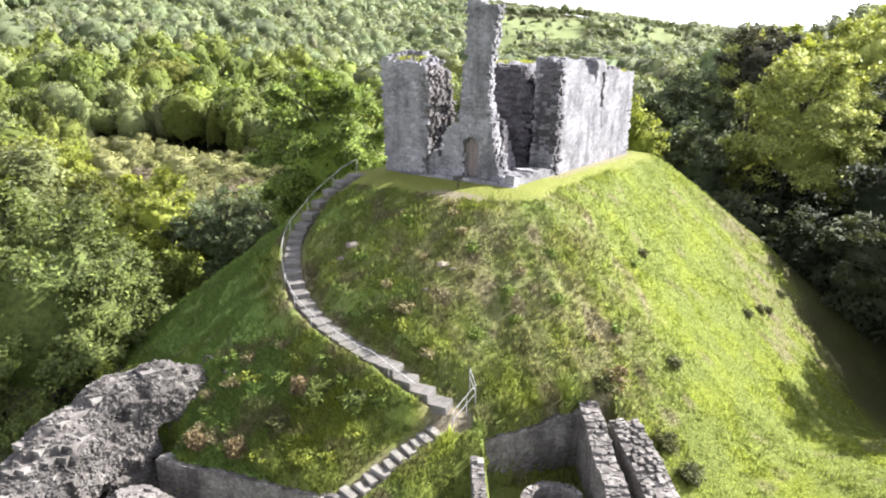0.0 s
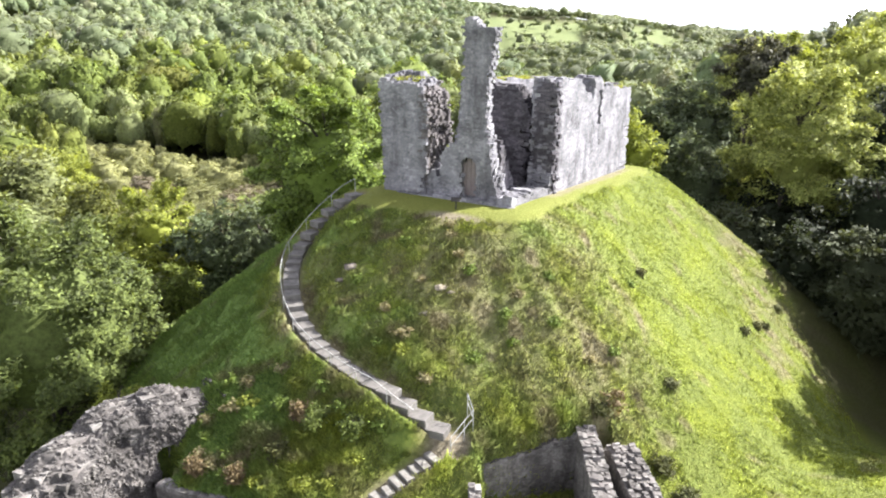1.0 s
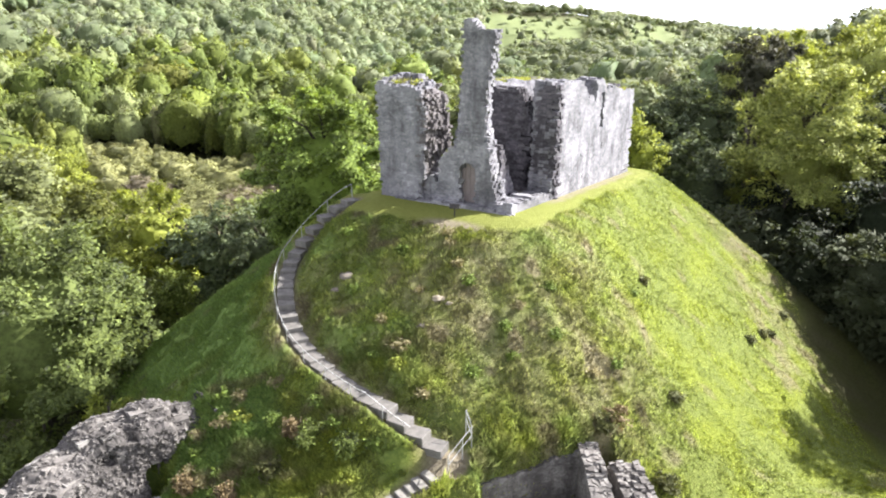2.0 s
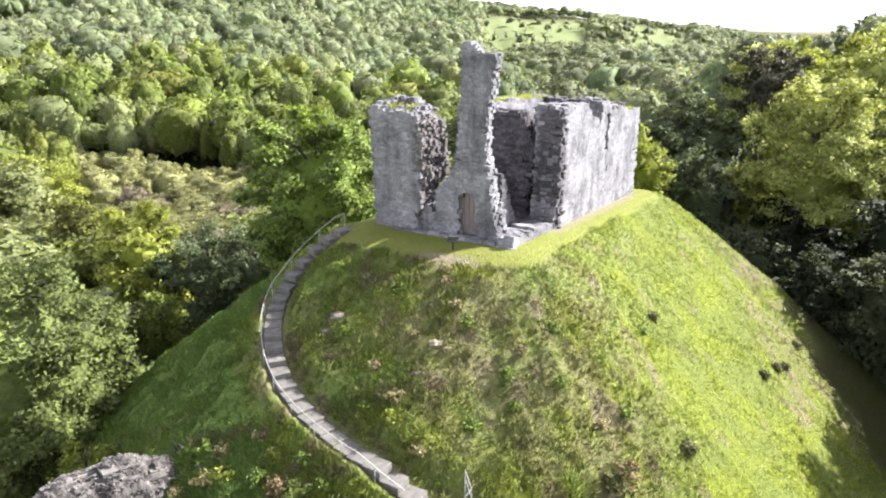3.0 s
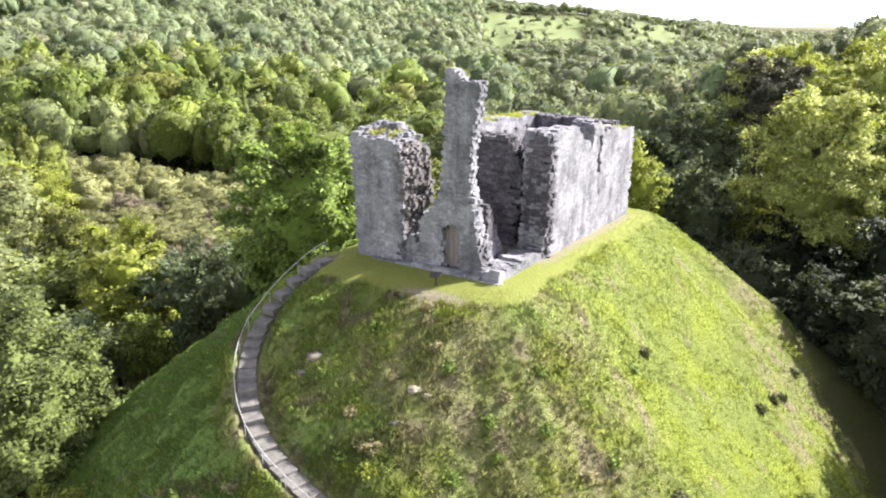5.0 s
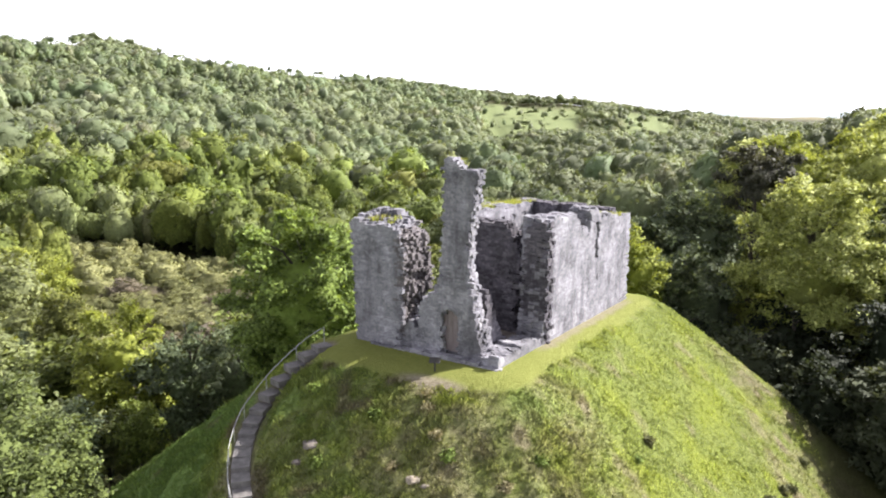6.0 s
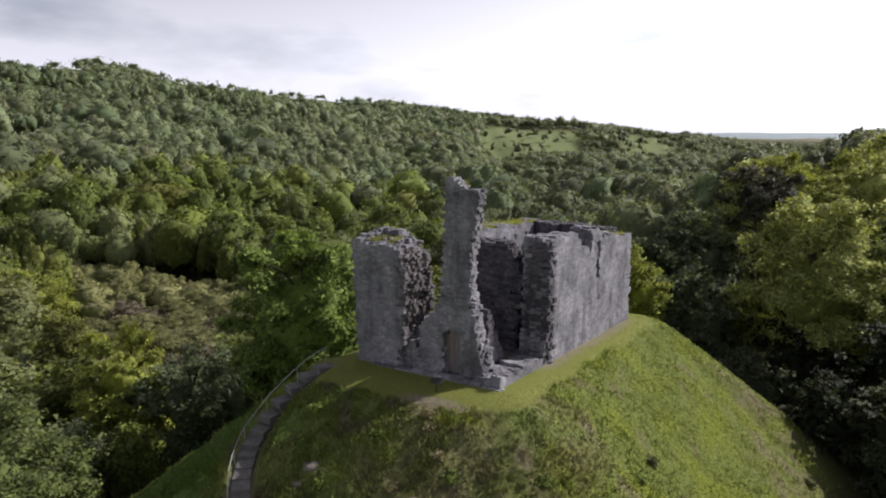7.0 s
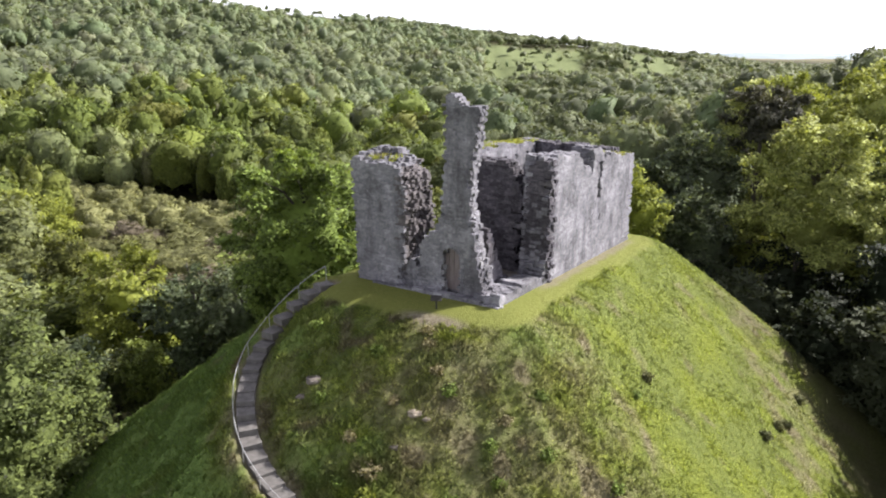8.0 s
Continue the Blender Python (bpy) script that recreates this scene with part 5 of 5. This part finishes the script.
def far_woods():
    rng = np.random.default_rng(5)
    vs, fs, ts, ns, ms, n = [], [], [], [], [], 0
    cache = {}
    for x, y, rad, h, r in PLACES:
        if r < 140:
            continue
        lod = 0 if r < 215 else 1 if r < 480 else 2
        leaves, size, puffs = ((1000, 0.6, 64), (170, 0.85, 40), (46, 1.0, 22))[lod]
        key = (lod, int(rng.integers(16)))
        if key not in cache:
            g = np.random.default_rng(key[1] * 7 + lod)
            shape = np.array((4.6, 4.6, 4.3)) * g.uniform(0.82, 1.2, 3)
            pos, nrm, sz, face, clumps = crown_cloud(g, shape, int(puffs * g.uniform(0.6, 1.3)), leaves, size, drop=-0.6, lump=g.uniform(0.8, 1.1), mess=0.25)
            lv, lf = leaf_faces(g, pos, nrm, sz)
            cv, cf = core_shape(clumps, shape, (2, 2, 1)[lod], 0.86)
            cache[key] = (np.concatenate((lv, cv)), np.concatenate((lf, cf + len(lv))), np.concatenate((np.repeat(face, 3, axis=0), lump_normals(cv, cf))))
        v, f, face = cache[key]
        a = rng.uniform(0, math.tau)
        c, s = math.cos(a), math.sin(a)
        k = rad / 4.6
        q = np.stack((v[:, 0] * c - v[:, 1] * s, v[:, 0] * s + v[:, 1] * c, v[:, 2]), 1) * np.array((k, k, h / 8.6))
        vs.append(q + np.array((x, y, float(ground_z(x, y)) + h * 0.5)))
        ns.append(np.stack((face[:, 0] * c - face[:, 1] * s, face[:, 0] * s + face[:, 1] * c, face[:, 2]), 1))
        fs.append(f + n)
        # Far and right-hand trees take the haze-paled leaf; nearer ones keep broadleaf.
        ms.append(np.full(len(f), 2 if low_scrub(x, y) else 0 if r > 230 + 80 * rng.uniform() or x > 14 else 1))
        bearing = math.degrees(math.atan2(x - 1.3, y - 6.4))
        # Haze: right-hand woods are mostly given the pale willow tint too.
        willow_or_haze = low_scrub(x, y) or bearing > 4 and r > 150 and rng.uniform() < 0.75
        ts.append(np.full(len(v), 0.203 + 0.042 * rng.uniform() if willow_or_haze else (float(vnoise(x, y, 70, 62)) * 0.9 + rng.uniform(0, 0.45)) % 1))
        n += len(v)
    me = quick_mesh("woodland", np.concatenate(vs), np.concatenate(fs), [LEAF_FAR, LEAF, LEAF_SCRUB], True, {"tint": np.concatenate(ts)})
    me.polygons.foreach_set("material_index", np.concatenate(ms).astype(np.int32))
    me.normals_split_custom_set_from_vertices(np.concatenate(ns))
    return tagged(new("woodland", me), "dense green broadleaf woodland covering the valley sides and hill", "woodland", kind="stuff")


far_woods()


def hazed_distant_hills():
    a = np.linspace(6, 62, 140)
    verts = []
    for r, k in ((2500, 0.0), (2900, 0.75), (3300, 1.0), (3700, 0.6)):
        z = -14 + k * (27 + 9 * vnoise(a, a * 0 + r, 7, 71) + 5 * vnoise(a, a * 0, 1.6, 72))
        verts.append(np.stack((1.3 + r * np.sin(np.radians(a)), 6.4 + r * np.cos(np.radians(a)), z), 1))
    i = (np.arange(3)[:, None] * 140 + np.arange(139)[None, :]).ravel()
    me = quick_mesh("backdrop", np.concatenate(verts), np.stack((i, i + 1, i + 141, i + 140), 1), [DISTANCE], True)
    tagged(new("backdrop", me), "low wooded hills on the far horizon, haze in their blue-grey colour", "hills", kind="structure")


hazed_distant_hills()


# ---- rough grass ----
def grass():
    rng = np.random.default_rng(3)
    n = 130000
    x, y = rng.uniform(-22, 30, n), 21 + 45 * rng.uniform(0, 1, n) ** 1.25
    bank = rng.uniform(size=n) < 0.14
    x, y = np.where(bank, rng.uniform(-13.5, 0.5, n), x), np.where(bank, rng.uniform(24.5, 34, n), y)
    d = off_keep(x, y)
    thick = sstep(0.35, 0.65, vnoise(0.8 * x + 0.6 * y, 0.8 * y - 0.6 * x, 1.3, 21))
    ok = (mown(x, y) < 0.4) & (off_stair(x, y) > 0.8) & (d < 22) & ~((x > 1.9) & (x < 8) & (y < 28.3)) & (rng.uniform(size=n) < (0.6 + 0.4 * thick) * (1 - 0.3 * sstep(9, 14, x)))
    x, y, thick = x[ok], y[ok], thick[ok]
    fx = rng.uniform(1.6, 7.4, 1400)
    fy = 28.3 + (fx - 1.7) * 0.31 + rng.uniform(-0.1, 0.9, 1400)
    x, y, thick = np.concatenate((x, fx)), np.concatenate((y, fy)), np.concatenate((thick, np.ones(1400)))
    n, k = len(x), 5
    tall = rng.uniform(0.1, 0.26, n) + 0.2 * thick * rng.uniform(0.2, 1.0, n) * (0.6 + 0.6 * sstep(34, 28, y))
    x, y = np.repeat(x, k) + rng.normal(0, 0.06, n * k), np.repeat(y, k) + rng.normal(0, 0.06, n * k)
    h = np.repeat(tall, k) * (1 - 0.4 * sstep(9, 14, x)) * rng.uniform(0.6, 1.2, n * k)
    z = ground_z(x, y) - 0.04
    a = rng.uniform(0, math.tau, n * k)
    lean = (np.repeat(rng.normal(0, 0.3, (n, 2)), k, axis=0) + rng.normal(0, 0.4, (n * k, 2))) * h[:, None]
    w = rng.uniform(0.02, 0.06, n * k)
    dx, dy = np.cos(a) * w, np.sin(a) * w
    v = np.stack((np.stack((x - dx, y - dy, z), 1), np.stack((x + dx, y + dy, z), 1), np.stack((x + lean[:, 0], y + lean[:, 1], z + h), 1)), 1).reshape(-1, 3)
    v = v.reshape(-1, 3, 3)
    turned = np.cross(v[:, 1] - v[:, 0], v[:, 2] - v[:, 0]) @ np.array((0.0, -1.0, 0.3)) < 0
    v[turned] = v[turned][:, (1, 0, 2)]
    v = v.reshape(-1, 3)
    me = quick_mesh("grass", v, np.arange(len(v)).reshape(-1, 3), [BLADE], True, {"dry": np.repeat(dryness(x, y), 3), "fresh": np.repeat(fresh(x, y), 3)})
    soft = np.stack(((land(x - 0.3, y) - land(x + 0.3, y)) / 0.6, (land(x, y - 0.3) - land(x, y + 0.3)) / 0.6, np.ones(len(x))), 1)
    soft = soft / np.linalg.norm(soft, axis=1)[:, None] + np.array((0, 0, 0.45)) + rng.normal(0, 0.28, soft.shape)
    me.normals_split_custom_set_from_vertices(np.repeat(soft / np.linalg.norm(soft, axis=1)[:, None], 3, axis=0))
    return tagged(new("grass", me), "rough tussocky grass on the slopes of the motte", "grass", kind="stuff")


grass()


# ---- single stones of the keep's near faces ----
def stone_kinds():
    rng = np.random.default_rng(12)
    out = []
    for _ in range(8):
        v = (BOX - 0.5) * rng.uniform(0.96, 1.0, (8, 3)) + rng.normal(0, 0.012, (8, 3))
        out.append(quick_mesh("stone", v, BOX_F, [STONE]))
    return out


STONE_KINDS = stone_kinds()
for wall, boxes in STONES_APART:
    for i, b in enumerate(boxes):
        lo, hi = b.min(0), b.max(0)
        ob = part_mesh("stone", STONE_KINDS[i % 8], wall)
        ob.location, ob.scale = (lo + hi) / 2, hi - lo
